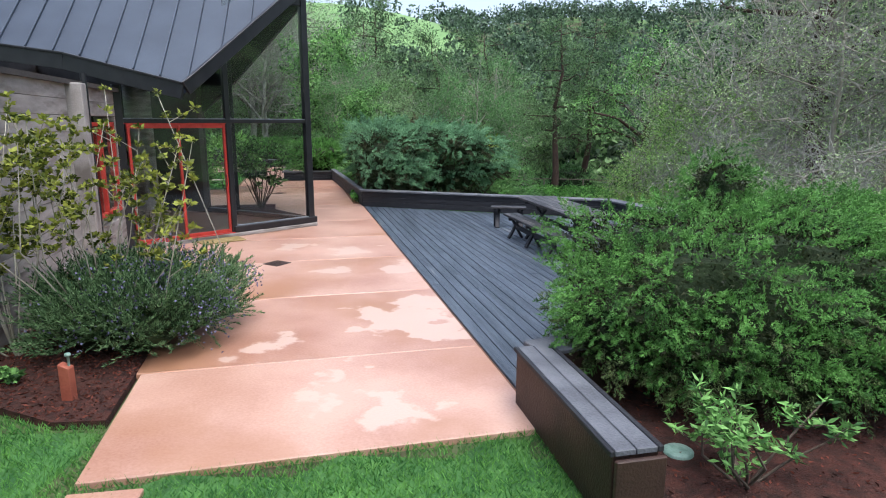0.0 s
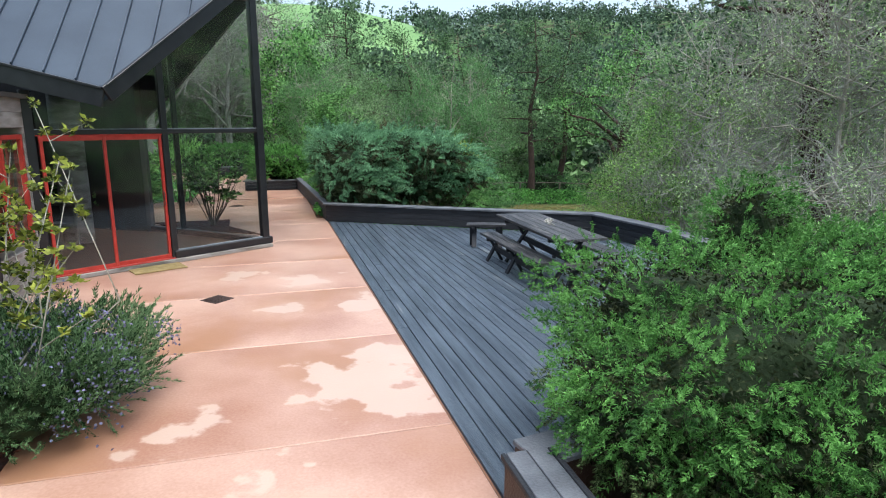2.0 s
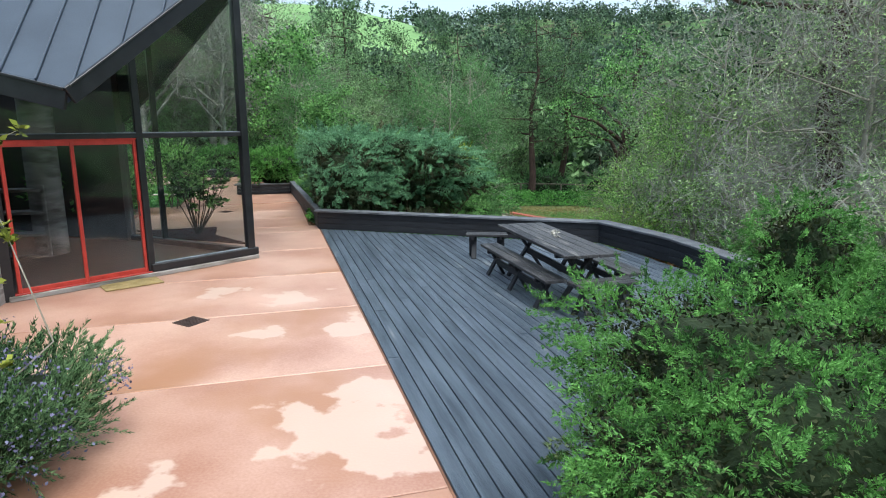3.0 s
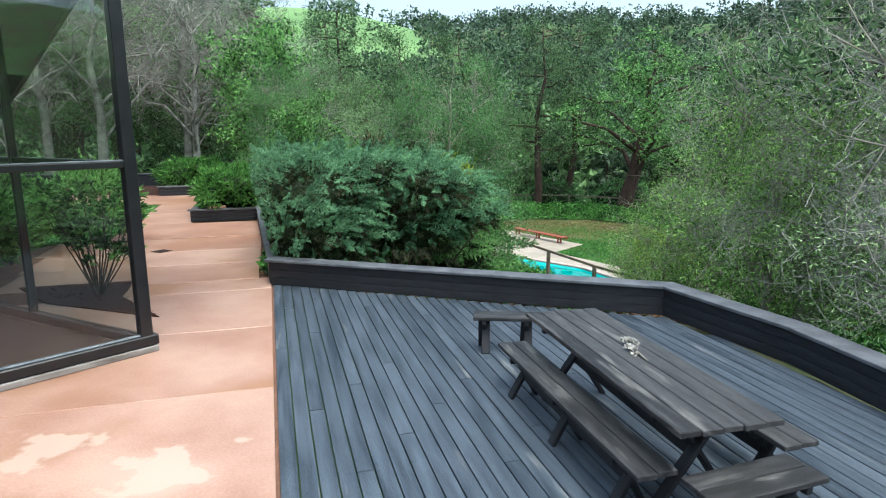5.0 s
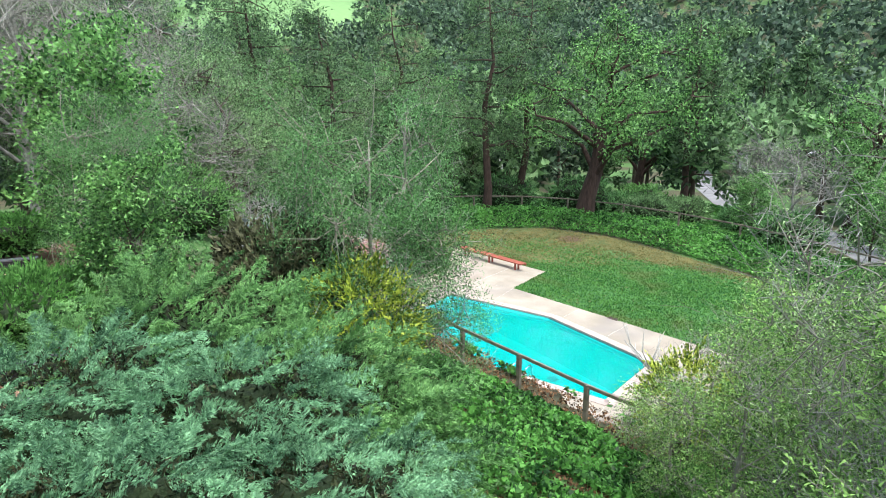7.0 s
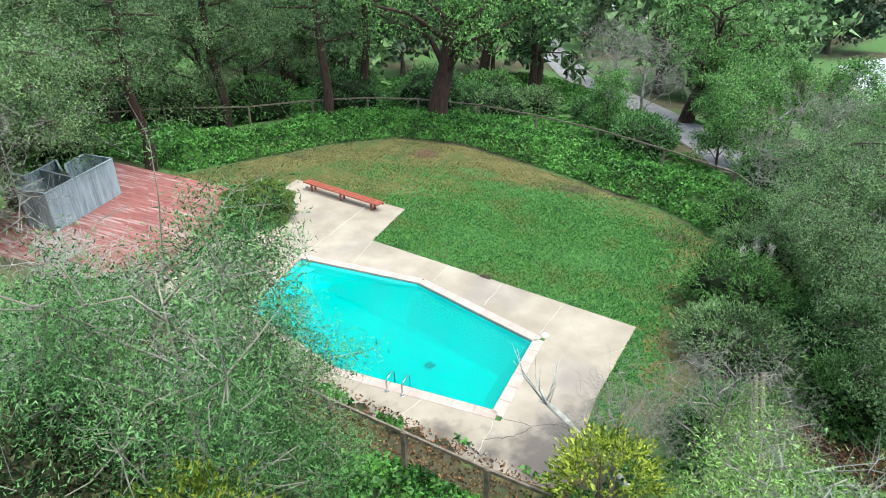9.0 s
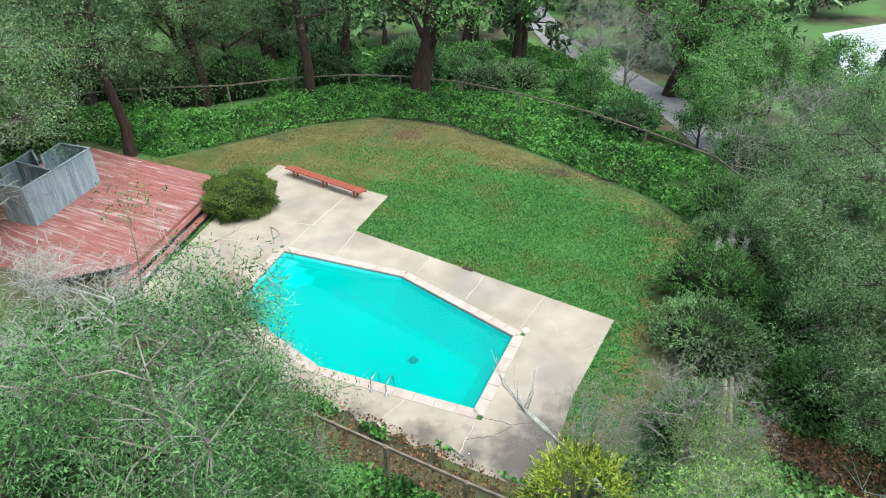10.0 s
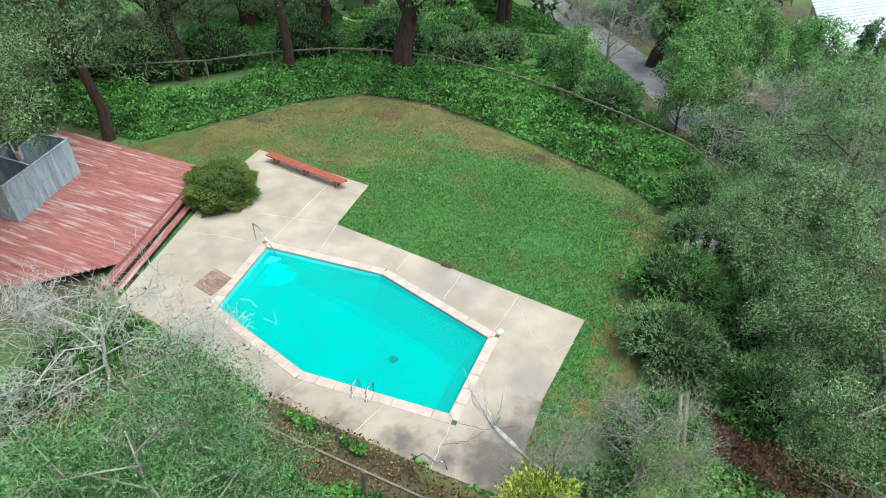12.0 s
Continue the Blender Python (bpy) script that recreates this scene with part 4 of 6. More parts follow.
for f in (0.1, 0.5, 0.9):
    c = a + (b - a) * f
    for o in (-0.12, 0.12):
        box("leg", (*(c + x_ * o).xy, POOL_Z + 0.185), (0.09, 0.09, 0.37), BENCHRED, rb)

# red timber deck with steps
rdeck = thing("floor_red", "faded red timber deck with two broad steps", "deck", kind="structure", at=(-2, 46, POOL_Z))
R0, R1, R2 = Vector((3.25, 46.45)), Vector((-0.65, 40.25)), Vector((-2.97, 53.4))
RU = (R2 - R0).normalized()
RW = Vector((-RU.y, RU.x))
if RW.dot(R1 - R0) < 0:
    RW = -RW
wid = (R1 - R0).dot(RW)
skew = (R1 - R0).dot(RU) / wid
for k in range(int(wid / 0.14) + 22):
    w = 0.07 + 0.14 * k
    p = R0 + RW * w + RU * (skew * w if w < wid else skew * wid + 0.9 * (w - wid))
    q = R0 + RW * w + RU * (9.4 + (0.0 if k < 40 else -0.2))
    cut = p + (q - p) * (0.35 + 0.3 * ((k * 0.618) % 1))
    for u, v in ((p, cut), (cut, q)):
        e = (q - p).normalized() * 0.003
        beam("board", (*(u + e), -3.97), (*(v - e), -3.97), 0.1365, 0.036, REDWOOD, rdeck, 0.003)
EDGE = (R1 - R0).normalized()
OUT = Vector((-EDGE.y, EDGE.x))
if OUT.dot(R0 - R2) < 0:
    OUT = -OUT
beam("riser", (*R0, -4.2), (*(R1 + EDGE * 1.5), -4.2), 0.04, 0.46, REDWOOD, rdeck)
for k, z in ((1, -4.13), (2, -4.29)):
    for j in range(2):
        o = OUT * (0.34 * k - 0.26 + 0.15 * j)
        beam("tread", (*(R0 + EDGE * 1.2 + o), z), (*(R1 + EDGE * 1.2 + o), z), 0.142, 0.036, REDWOOD, rdeck)
    beam("riser", (*(R0 + EDGE * 1.2 + OUT * (0.34 * k - 0.04)), z - 0.09), (*(R1 + EDGE * 1.2 + OUT * (0.34 * k - 0.04)), z - 0.09), 0.02, 0.14, BLACK, rdeck)

# changing stalls of weathered boards
stall = thing("changing_stalls", "open-topped changing stalls of weathered blue-grey boards", "stalls", at=(-4, 48, -3.95))


def board_wall(a, b, z0, z1, parent, slope=0.0):
    a, b = Vector(a), Vector(b)
    n = max(1, round((b - a).length / 0.19))
    for k in range(n):
        p, q = a + (b - a) * (k / n), a + (b - a) * ((k + 1) / n)
        c, d = (p + q) / 2, (b - a).normalized()
        zt = z1 + slope * (k / n)
        child("board", block((round((q - p).length - 0.004, 3), 0.03, round(zt - z0, 2)), 0.003, BLUEGREY), BLUEGREY, parent, pose(c.x, c.y, (z0 + zt) / 2, 0, 0, math.degrees(math.atan2(d.y, d.x))))
    beam("cap_rail", (a.x, a.y, z1 + 0.015), (b.x, b.y, z1 + slope + 0.015), 0.09, 0.035, BLUEGREY, parent)


F0, F1, F2 = (-2.03, 48.27), (-4.26, 44.82), (-5.38, 45.78)
for a_, b_ in ((F0, F1), (F1, F2), (F2, (-4.84, 46.56)), (F0, (-3.30, 49.43)), ((-3.30, 49.43), (-3.93, 48.23)), ((-3.93, 48.23), (-3.66, 46.92)),
               ((-3.34, 46.24), (-4.91, 47.98)), ((-5.40, 47.36), (-4.91, 47.98)), ((-4.91, 47.98), (-4.40, 49.08)), ((-4.40, 49.08), (-4.02, 47.65)), ((-5.40, 47.36), (-6.4, 48.2))):
    board_wall(a_, b_, -3.95, -2.25, stall)
for x, y, turn in ((-2.95, 48.35, 42), (-4.45, 46.9, 42)):
    box("seat", (x, y, -3.5), (0.9, 0.42, 0.05), BLUEGREY, stall, rz=turn)
    box("seat_support", (x, y, -3.74), (0.08, 0.36, 0.43), BLUEGREY, stall, rz=turn)


# ---- fences ----
def rail_fence(name, label, pts, h, wood, rails=(1.0,), rail_r=0.035):
    root = thing(name, label, "fence", at=(*pts[0], gh(*pts[0])))
    for x, y in pts:
        z = gh(x, y)
        box("post", (x, y, z + h / 2 - 0.1), (0.10, 0.10, h + 0.2), wood, root, rz=40)
    for f in rails:
        for (x0, y0), (x1, y1) in zip(pts, pts[1:]):
            beam("rail", (x0, y0, gh(x0, y0) + h * f - 0.03), (x1, y1, gh(x1, y1) + h * f - 0.03), 0.05, 0.085, wood, root)
    return root


rail_fence("fence", "old grey post-and-rail fence above the pool", [(0.2, 31.3), (1.3, 30.1), (2.4, 28.95), (3.5, 27.85), (4.7, 26.62), (5.95, 25.35), (7.2, 24.1)], 1.12, POSTWOOD)
rail_fence("fence", "old wooden rail fence behind the ivy bank", [(-12, 60), (-6, 60), (0, 59.3), (5, 58.6), (9, 58), (12.5, 57.2), (15.5, 55.6), (18.6, 52.9), (20.8, 49.4), (22.6, 45.6), (23.8, 41.5), (24.6, 37.6), (24.6, 33.6)], 1.25, POSTWOOD)
road = thing("road", "pale worn asphalt lane beyond the trees", "road", kind="structure", at=(38, 70, 0))
rp = [(29, 40), (33.5, 51), (36.5, 62), (40, 74), (45, 88), (52, 104)]
verts, faces = [], []
for i, (x, y) in enumerate(rp):
    for s in (-1.7, -0.6, 0.6, 1.7):
        verts.append((x + s, y - s * 0.4, gh(x, y) + 0.12 - 0.02 * abs(s)))
    if i:
        for k in range(3):
            faces.append((4 * i - 4 + k, 4 * i - 3 + k, 4 * i + 1 + k, 4 * i + k))
child("surface", mesh_of("road", verts, faces), ASPHALT, road)


def cottage(at, size, rz, label, ridge=1.6):
    """A far building: walls, a gable roof with eaves, windows."""
    x, y = at
    z = gh(x, y) - 0.3
    w, d, h = size
    root = thing("house", label, "house", at=(x, y, z))
    M = pose(x, y, z, 0, 0, rz)
    child("wall", block((w, d, h), 0.01, HOUSEWHITE), HOUSEWHITE, root, M @ Matrix.Translation((0, 0, h / 2)))
    e = 0.4
    me = mesh_of("roof", [(-w / 2 - e, -d / 2 - e, h), (w / 2 + e, -d / 2 - e, h), (w / 2 + e, d / 2 + e, h), (-w / 2 - e, d / 2 + e, h), (-w / 2 - e, 0, h + ridge), (w / 2 + e, 0, h + ridge)],
                 [(0, 1, 5, 4), (2, 3, 4, 5), (0, 4, 3), (1, 2, 5), (3, 2, 1, 0)])
    rf = child("roof", me, HOUSEROOF, root, M)
    for k in range(int(w / 0.9)):
        for sgn in (-1, 1):
            xx = -w / 2 + 0.45 + 0.9 * k
            beam("rib", M @ Vector((xx, sgn * (d / 2 + e), h + 0.02)), M @ Vector((xx, 0, h + ridge + 0.02)), 0.07, 0.06, HOUSEROOF, rf)
    for k in range(max(2, int(w / 2.5))):
        xx = -w / 2 + (k + 0.5) * w / max(2, int(w / 2.5))
        child("window", block((0.9, 0.06, 1.1), 0.01, STEEL), STEEL, root, M @ Matrix.Translation((xx, -d / 2 - 0.02, h * 0.55)))


cottage((55, 48.5), (15, 9, 3.2), 45, "white house with a pale ribbed metal roof", 1.3)
cottage((62, 98), (10, 7, 3), 15, "small far white house among trees")
cottage((22, 112), (9, 6, 3), -10, "small far white house among trees")
cottage((-16, 78), (10, 7, 3), 30, "blue-grey roofed house among trees")

# trodden dirt track below the slope
track = thing("road_track", "trodden bare dirt track among the bushes", "track", kind="structure", at=(14.8, 25.2, gh(14.8, 25.2)))
way = [(13.9, 26.9), (14.3, 26.1), (14.8, 25.3), (15.1, 24.1), (15.2, 23.0), (15.5, 21.5)]
verts, faces = [], []
for i, (x, y) in enumerate(way):
    for o in (-0.55, -0.2, 0.2, 0.55):
        verts.append((x + o, y + 0.25 * o, gh(x + o, y + 0.25 * o) + (0.06 if abs(o) < 0.4 else 0.03)))
    if i:
        faces += [(4 * i - 4 + k, 4 * i - 3 + k, 4 * i + 1 + k, 4 * i + k) for k in range(3)]
child("surface", mesh_of("track", verts, faces), TRACK, track)


# ---- plants ----
def scatter(n, seed, x0, x1, y0, y1, keep):
    """Places on the ground within a box that keep() accepts."""
    r = np.random.default_rng(seed)
    x, y = r.uniform(x0, x1, n), r.uniform(y0, y1, n)
    k = keep(x, y)
    x, y = x[k], y[k]
    return np.stack([x, y, ground_height(x, y)], 1), r


def inside(poly, x, y):
    d, _ = poly_distance(x, y, poly)
    return d <= 0


def ivy_patch(name, label, n, seed, box4, keep, lift, mat=IVY, size=0.13):
    p, r = scatter(n, seed, *box4, keep)
    hump = 0.5 + 0.5 * np.clip(wave(p[:, 0], p[:, 1], 1.4, seed), -1, 1)
    p[:, 2] += lift(p[:, 0], p[:, 1]) * (0.55 + 0.45 * hump) * r.uniform(0.25, 1.0, len(p)) + 0.02
    d = unit(r, len(p)) * np.array([1, 1, 0.6]) + np.array([0, 0, 0.25])
    ob = child(name, leaf_mesh(name, p, d, r.uniform(0.6, 1.3, len(p)) * size, r.uniform(0.8, 1.4, len(p)) * size * 0.85, r, plain=True), mat, None)
    return tagged(ob, label, "ground cover", kind="stuff")


SLOPE = [(-2.4, 16.6), (3.8, 14.7), (5.3, 12.0), (9.5, 12), (9, 22), (8.2, 25.6), (6.4, 27.3), (2.8, 31.7), (-0.5, 35), (-4, 30), (-4, 24), (-3, 20)]
STRIP = [(2.2, 32.4), (8.4, 25.7), (7.0, 24.6), (1.2, 30.6)]
bare = lambda x, y: (~inside(STRIP, x, y) | (wave(x, y, 2.6, 1.0) > 0.75)) & (wave(x, y, 0.8, 5.0) + 0.5 * wave(x, y, 2.1, 2.0) < 0.65)
ivy_patch("ivy", "low glossy ivy covering the slope below the deck", 185000, 3, (-5, 10, 12, 36), lambda x, y: inside(SLOPE, x, y) & bare(x, y), lambda x, y: 0.28 + 0 * x, size=0.11)
LITTER = foliage("fallen_leaf", (0.10, 0.055, 0.03), (0.30, 0.17, 0.09), 0.8)
ivy_patch("leaf_litter", "fallen brown leaves on the slope", 60000, 4, (-3, 10, 13, 34), lambda x, y: inside(SLOPE, x, y), lambda x, y: 0.05 + 0 * x, LITTER, 0.07)
ivy_patch("leaf_litter", "fallen brown leaves on the dirt track", 14000, 8, (12.5, 17.5, 20.5, 28.5), lambda x, y: poly_distance(x, y, TERRACE)[0] > 0.3, lambda x, y: 0.12 + 0 * x, LITTER, 0.09)
BANK = lambda x, y: (lambda t: (t > 0.15) & (t < 4.3 + 0.6 * wave(x, y, 0.5, 2.0)) & (y > 33 - 0.02 * x) & ((x > 13) | (y > 49)) & (y < 60))(poly_distance(x, y, TERRACE)[0])
ivy_patch("ivy", "dense ivy bank round the pool lawn", 330000, 5, (-14, 27, 30, 60), BANK, lambda x, y: 0.22 + 0.5 * smooth(0.1, 1.4, poly_distance(x, y, TERRACE)[0]), size=0.135)

WILD = lambda x, y: (poly_distance(x, y, TERRACE)[0] > 0.4) & (np.abs(x - 14.8 + 0.2 * (y - 25)) > 0.6) & (wave(x, y, 0.9, 3.0) > -0.5)
ivy_patch("undergrowth", "dark tangled undergrowth below the oaks", 60000, 6, (9.0, 24, 19, 31), WILD, lambda x, y: 0.35 + 0 * x, MIDLEAF, 0.12)
ivy_patch("wild_grass", "rough wild grass behind the ivy bank", 130000, 7, (8, 36, 36, 76), lambda x, y: (poly_distance(x, y, TERRACE)[0] > 3.6) & (wave(x, y, 0.5, 1.0) > -0.6) & (np.abs(x - 29 - 0.35 * (y - 40)) > 2.3), lambda x, y: 0.3 + 0 * x, GRASS, 0.22)


def tuft_field(name, label, p, r, mat, length, width, up=1.2):
    d = unit(r, len(p)) * np.array([1, 1, 0.3]) + np.array([0, 0, up])
    return tagged(child(name, leaf_mesh(name, p, d, r.uniform(0.5, 1.2, len(p)) * length, width, r, 0.1, plain=True), mat, None), label, "grass", kind="stuff")


R_ = np.random.default_rng
# lawns
BARESOIL = material("bare_brown_soil", (0.06, 0.035, 0.022), (0.13, 0.08, 0.05), 3, 0.95, bump=0.6, fine=20)
lawn = child("lawn", grid_mesh("lawn", np.arange(-1.5, 22, 0.15), np.arange(25, 54, 0.15), lambda x, y: np.where(inside(TERRACE, x, y), np.where(poly_distance(x, y, POOL)[0] < 0.15, POOL_Z - 2.5, POOL_Z - 0.018 + 0.012 * wave(x, y, 0.8, 2)), POOL_Z - 0.6)), LAWN, None)
tagged(lawn, "mown pool lawn, green with brown worn patches", "lawn", kind="structure")
dry_at = lambda x, y: wave(x + 1.5, y, 0.33, 0.6) * 0.2 + 0.14 * wave(x, y, 1.3, 4.0) + 0.1 * wave(x, y, 4.1, 1.0) + smooth(3.4, 0.2, poly_distance(x, y, TERRACE)[1]) * 1.2 + 1.1 * smooth(41.5, 47, y + 0.1 * x) + 2 * np.exp(-((x - 13.6) ** 2 + (y - 49.3) ** 2) / 0.9)
lc = np.empty(len(lawn.data.polygons) * 3)
lawn.data.polygons.foreach_get("center", lc)
lc = lc.reshape(-1, 3)
lawn.data.materials.append(DRYLAWN)
lawn.data.materials.append(BARESOIL)
grain = R_(14).normal(0, 0.30, len(lc))
bald = np.exp(-((lc[:, 0] - 13.6) ** 2 + (lc[:, 1] - 49.3) ** 2) / 0.8) + 0.4 * grain > 0.5
lawn.data.polygons.foreach_set("material_index", np.where(bald, 2, (dry_at(lc[:, 0], lc[:, 1]) + grain > 0.75).astype(np.int32)))
IN_LAWN = lambda x, y: inside(TERRACE, x, y) & ~inside(APRON_EDGE, x, y) & ~inside([(3.3, 46.5), (-2.9, 53.6), (-12, 50), (-8, 42), (-0.8, 40)], x, y)
p, r = scatter(230000, 11, 0, 22, 26, 53, IN_LAWN)
p[:, 2] = POOL_Z - 0.02
dry = dry_at(p[:, 0], p[:, 1]) + r.normal(0, 0.3, len(p)) > 0.75
thin = r.uniform(size=len(p)) < 0.5
tuft_field("grass", "short green lawn grass by the pool", p[~dry], r, GRASS, 0.085, 0.05)
tuft_field("grass", "dry yellowed lawn grass round the edges", p[dry & thin], r, DRYGRASS, 0.065, 0.05)
FRONT = [(-9, -3), (6, -3), (2.2, 3.0), (1.3, 3.1), (1.0, 4.2), st(-0.74, -0.03)[:2], st(-0.74, -3.0)[:2], st(0.1, -3.06)[:2], (-2.7, 4.35), (-3.3, 4.6), (-9, 5.6)]
front = child("lawn_front", grid_mesh("lawn_front", np.arange(-9, 6, 0.25), np.arange(-3, 5.5, 0.25), lambda x, y: np.where(inside(FRONT, x, y), -0.028 + 0.01 * wave(x, y, 1.5, 1), -0.3)), LAWN, None)
tagged(front, "green front lawn at the terrace's end", "lawn", kind="structure")
p, r = scatter(95000, 12, -4.5, 3.0, 1.6, 5.2, lambda x, y: inside(FRONT, x, y))
p[:, 2] = -0.03
tuft_field("grass", "green front lawn grass", p, r, GRASS, 0.055, 0.009, 1.0)
SIDE = [st(16.2, -3.6)[:2], st(23.4, -3.6)[:2], st(23.4, -9)[:2], st(16.2, -9)[:2]]
part("turf", prism(SIDE[::-1], -0.1, -0.012), LAWN, thing("lawn_side", "small green lawn beside the path", "lawn", kind="structure", at=st(20, -6)))
p, r = scatter(30000, 13, -15, -5, 18, 30, lambda x, y: inside(SIDE, x, y))
p[:, 2] = -0.012
tuft_field("grass", "green grass beside the path", p, r, GRASS, 0.06, 0.03)
box("slab", (-8.3, 23.0, 0.0), (0.9, 0.35, 0.04), APRON, thing("stepping_stone", "pale stepping stone in the side lawn", "stone", at=(-8.3, 23.0, 0)), rz=10)
box("slab", (-1.75, 3.38, -0.01), (0.42, 0.3, 0.05), SALMON, thing("stepping_stone", "salmon stepping stone in the front lawn", "stone", at=(-1.75, 3.3, 0)), rz=10)

# mulch beds with bark chips
BEDS = [[(-2.62, 4.34), st(0.05, -3.06)[:2], st(2.2, -3.06)[:2], st(2.35, -4.4)[:2], st(-1.0, -4.4)[:2], (-4.6, 4.9), (-3.3, 4.62)],
        [(1.35, 3.15), (2.3, 2.9), (8, 3.2), (6.5, 8), (3.2, 8.2), (1.05, 4.85)], [(-3.1, 14.2), st(11.1, -2.22)[:2], st(12.06, -2.22)[:2], st(12.06, -3.9)[:2], (-5.0, 14.9)],
        [(-19, 30.6), (-9.7, 29.8), (-10.2, 33.8), (-19, 33)]]
for i, poly in enumerate(BEDS):
    bed_ = thing("ground_bed", "planting bed of red-brown bark mulch", "mulch bed", kind="structure", at=(*poly[0], 0))
    part("mulch", prism(poly, -0.2, 0.015 if i != 1 else 0.03), MULCH, bed_)
    lo, hi = np.min(poly, 0), np.max(poly, 0)
    p, r = scatter(7000 if i < 2 else 1500, 20 + i, lo[0], hi[0], lo[1], hi[1], lambda x, y: inside(poly, x, y))
    p[:, 2] = 0.02 + 0.015 * (i == 1)
    d = unit(r, len(p)) * np.array([1, 1, 0.35])
    tagged(child("bark_chips", leaf_mesh("bark_chips", p, d, r.uniform(0.02, 0.06, len(p)), 0.016, r), CHIP, None), "loose red-brown bark chips on the bed", "mulch", kind="stuff")


def bulk(rng, n, centre, radii, power=2.6, low=-0.2, seed=0.0):
    """Places on a lumpy rounded body, and the outward directions."""
    d = unit(rng, int(n * 1.6))
    d = d[d[:, 2] > low][:n]
    k = (np.abs(d) ** power).sum(1) ** (-1 / power)
    lump = 1 + 0.15 * wave(d[:, 0] * 3 + seed, d[:, 1] * 3 + d[:, 2] * 2, 1.6, seed) + 0.06 * wave(d[:, 0] * 7, d[:, 1] * 7 + d[:, 2] * 5, 1.3, seed + 1)
    return np.asarray(centre) + d * k[:, None] * lump[:, None] * np.asarray(radii), d


def sprays(pos, out, rng, length, leaflets, leaf, width, droop=0.0, lift=0.4):
    """Feathered sprays: a row of leaflets along a twig, both sides."""
    n = len(pos)
    axis = out + rng.normal(0, 0.45, (n, 3)) + np.array([0, 0, lift])
    axis /= np.linalg.norm(axis, axis=1, keepdims=True)
    sidev = np.cross(axis, unit(rng, n))
    sidev /= np.linalg.norm(sidev, axis=1, keepdims=True)
    P, D = [], []
    for k in range(leaflets):
        f = (k + 0.5) / leaflets
        sg = 1 if k % 2 else -1
        P.append(pos + axis * (length * f)[:, None] - np.array([0, 0, droop]) * f * f)
        D.append(axis * (0.7 + 0.5 * f) + sidev * sg * 0.75 * (1.1 - f) + rng.normal(0, 0.15, (n, 3)))
    P, D = np.concatenate(P), np.concatenate(D)
    return P, D, np.full(len(P), leaf) * rng.uniform(0.7, 1.25, len(P)), np.full(len(P), width)


def plumes(pos, out, rng, length, radius, leaflets, lean=(0, 0, 0.3), loose=0.35, fan=0.5):
    """Tapering feathery plumes: leaflets packed round an axis."""
    n = len(pos)
    axis = out + rng.normal(0, loose, (n, 3)) + np.asarray(lean)
    axis /= np.linalg.norm(axis, axis=1, keepdims=True)
    size = rng.uniform(0.6, 1.25, n) * length
    A, P0, S = np.repeat(axis, leaflets, 0), np.repeat(pos, leaflets, 0), np.repeat(size, leaflets)
    f = rng.uniform(0, 1, len(A)) ** 0.8
    side = unit(rng, len(A))
    side -= A * (side * A).sum(1, keepdims=True)
    side /= np.linalg.norm(side, axis=1, keepdims=True) + 1e-9
    rad = radius * (1.05 - f) ** 0.7 * rng.uniform(0.2, 1, len(A)) * S / length
    P = P0 + A * (S * f)[:, None] + side * rad[:, None] - np.array([0, 0, 0.12]) * (S * f * f)[:, None]
    D = A * 1.0 + side * fan + rng.normal(0, 0.2, A.shape)
    return P, D


def plume_shrub(name, label, category, bodies, mat, n, leaflets, length, radius, leaf, width, seed, low=-0.5, lean=(0, 0, 0.3), under=None, trunk=0.05, loose=0.35, shrink=0.72, spread=(0.66, 0.92)):
    """A juniper-like shrub of feathery plumes over lumpy bodies."""
    rng = np.random.default_rng(seed)
    c0 = np.mean([b[0] for b in bodies], 0)
    root = thing(name, label, category, at=(c0[0], c0[1], gh(c0[0], c0[1])))
    total = sum(b[1][0] * b[1][1] for b in bodies)
    stems = Tubes()
    for i, (c, rad, power) in enumerate(bodies):
        m = int(n * rad[0] * rad[1] / total)
        p, d = bulk(rng, m, c, rad, power, low, seed + i)
        p = np.asarray(c) + (p - np.asarray(c)) * rng.uniform(*spread, len(p))[:, None]
        P, D = plumes(p, d, rng, length, radius, leaflets, lean, loose)
        if under is not None:
            dryp = np.repeat((p[:, 2] < c[2] + rng.normal(-0.30, 0.22, len(p)) * rad[2]), leaflets)
            child("dry_foliage", leaf_mesh("dry", P[dryp], D[dryp], rng.uniform(0.7, 1.3, dryp.sum()) * leaf, width, rng, plain=True), under, root, label="browned inner foliage")
            P, D = P[~dryp], D[~dryp]
        child("foliage", leaf_mesh("foliage", P, D, rng.uniform(0.7, 1.3, len(P)) * leaf, width, rng, plain=True), mat, root)
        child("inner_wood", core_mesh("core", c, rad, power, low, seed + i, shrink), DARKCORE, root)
        for _ in range(6):
            q = np.asarray(c) + unit(rng, 1)[0] * np.asarray(rad) * 0.75
            b = np.array([c[0] + rng.normal(0, 0.15), c[1] + rng.normal(0, 0.15), gh(c[0], c[1]) - 0.05])
            stems.add([b, (b + q) / 2 + rng.normal(0, 0.08, 3), q], [trunk, trunk * 0.7, trunk * 0.3], 6)
    child("stem", stems.mesh("stem"), BARK, root)
    return root


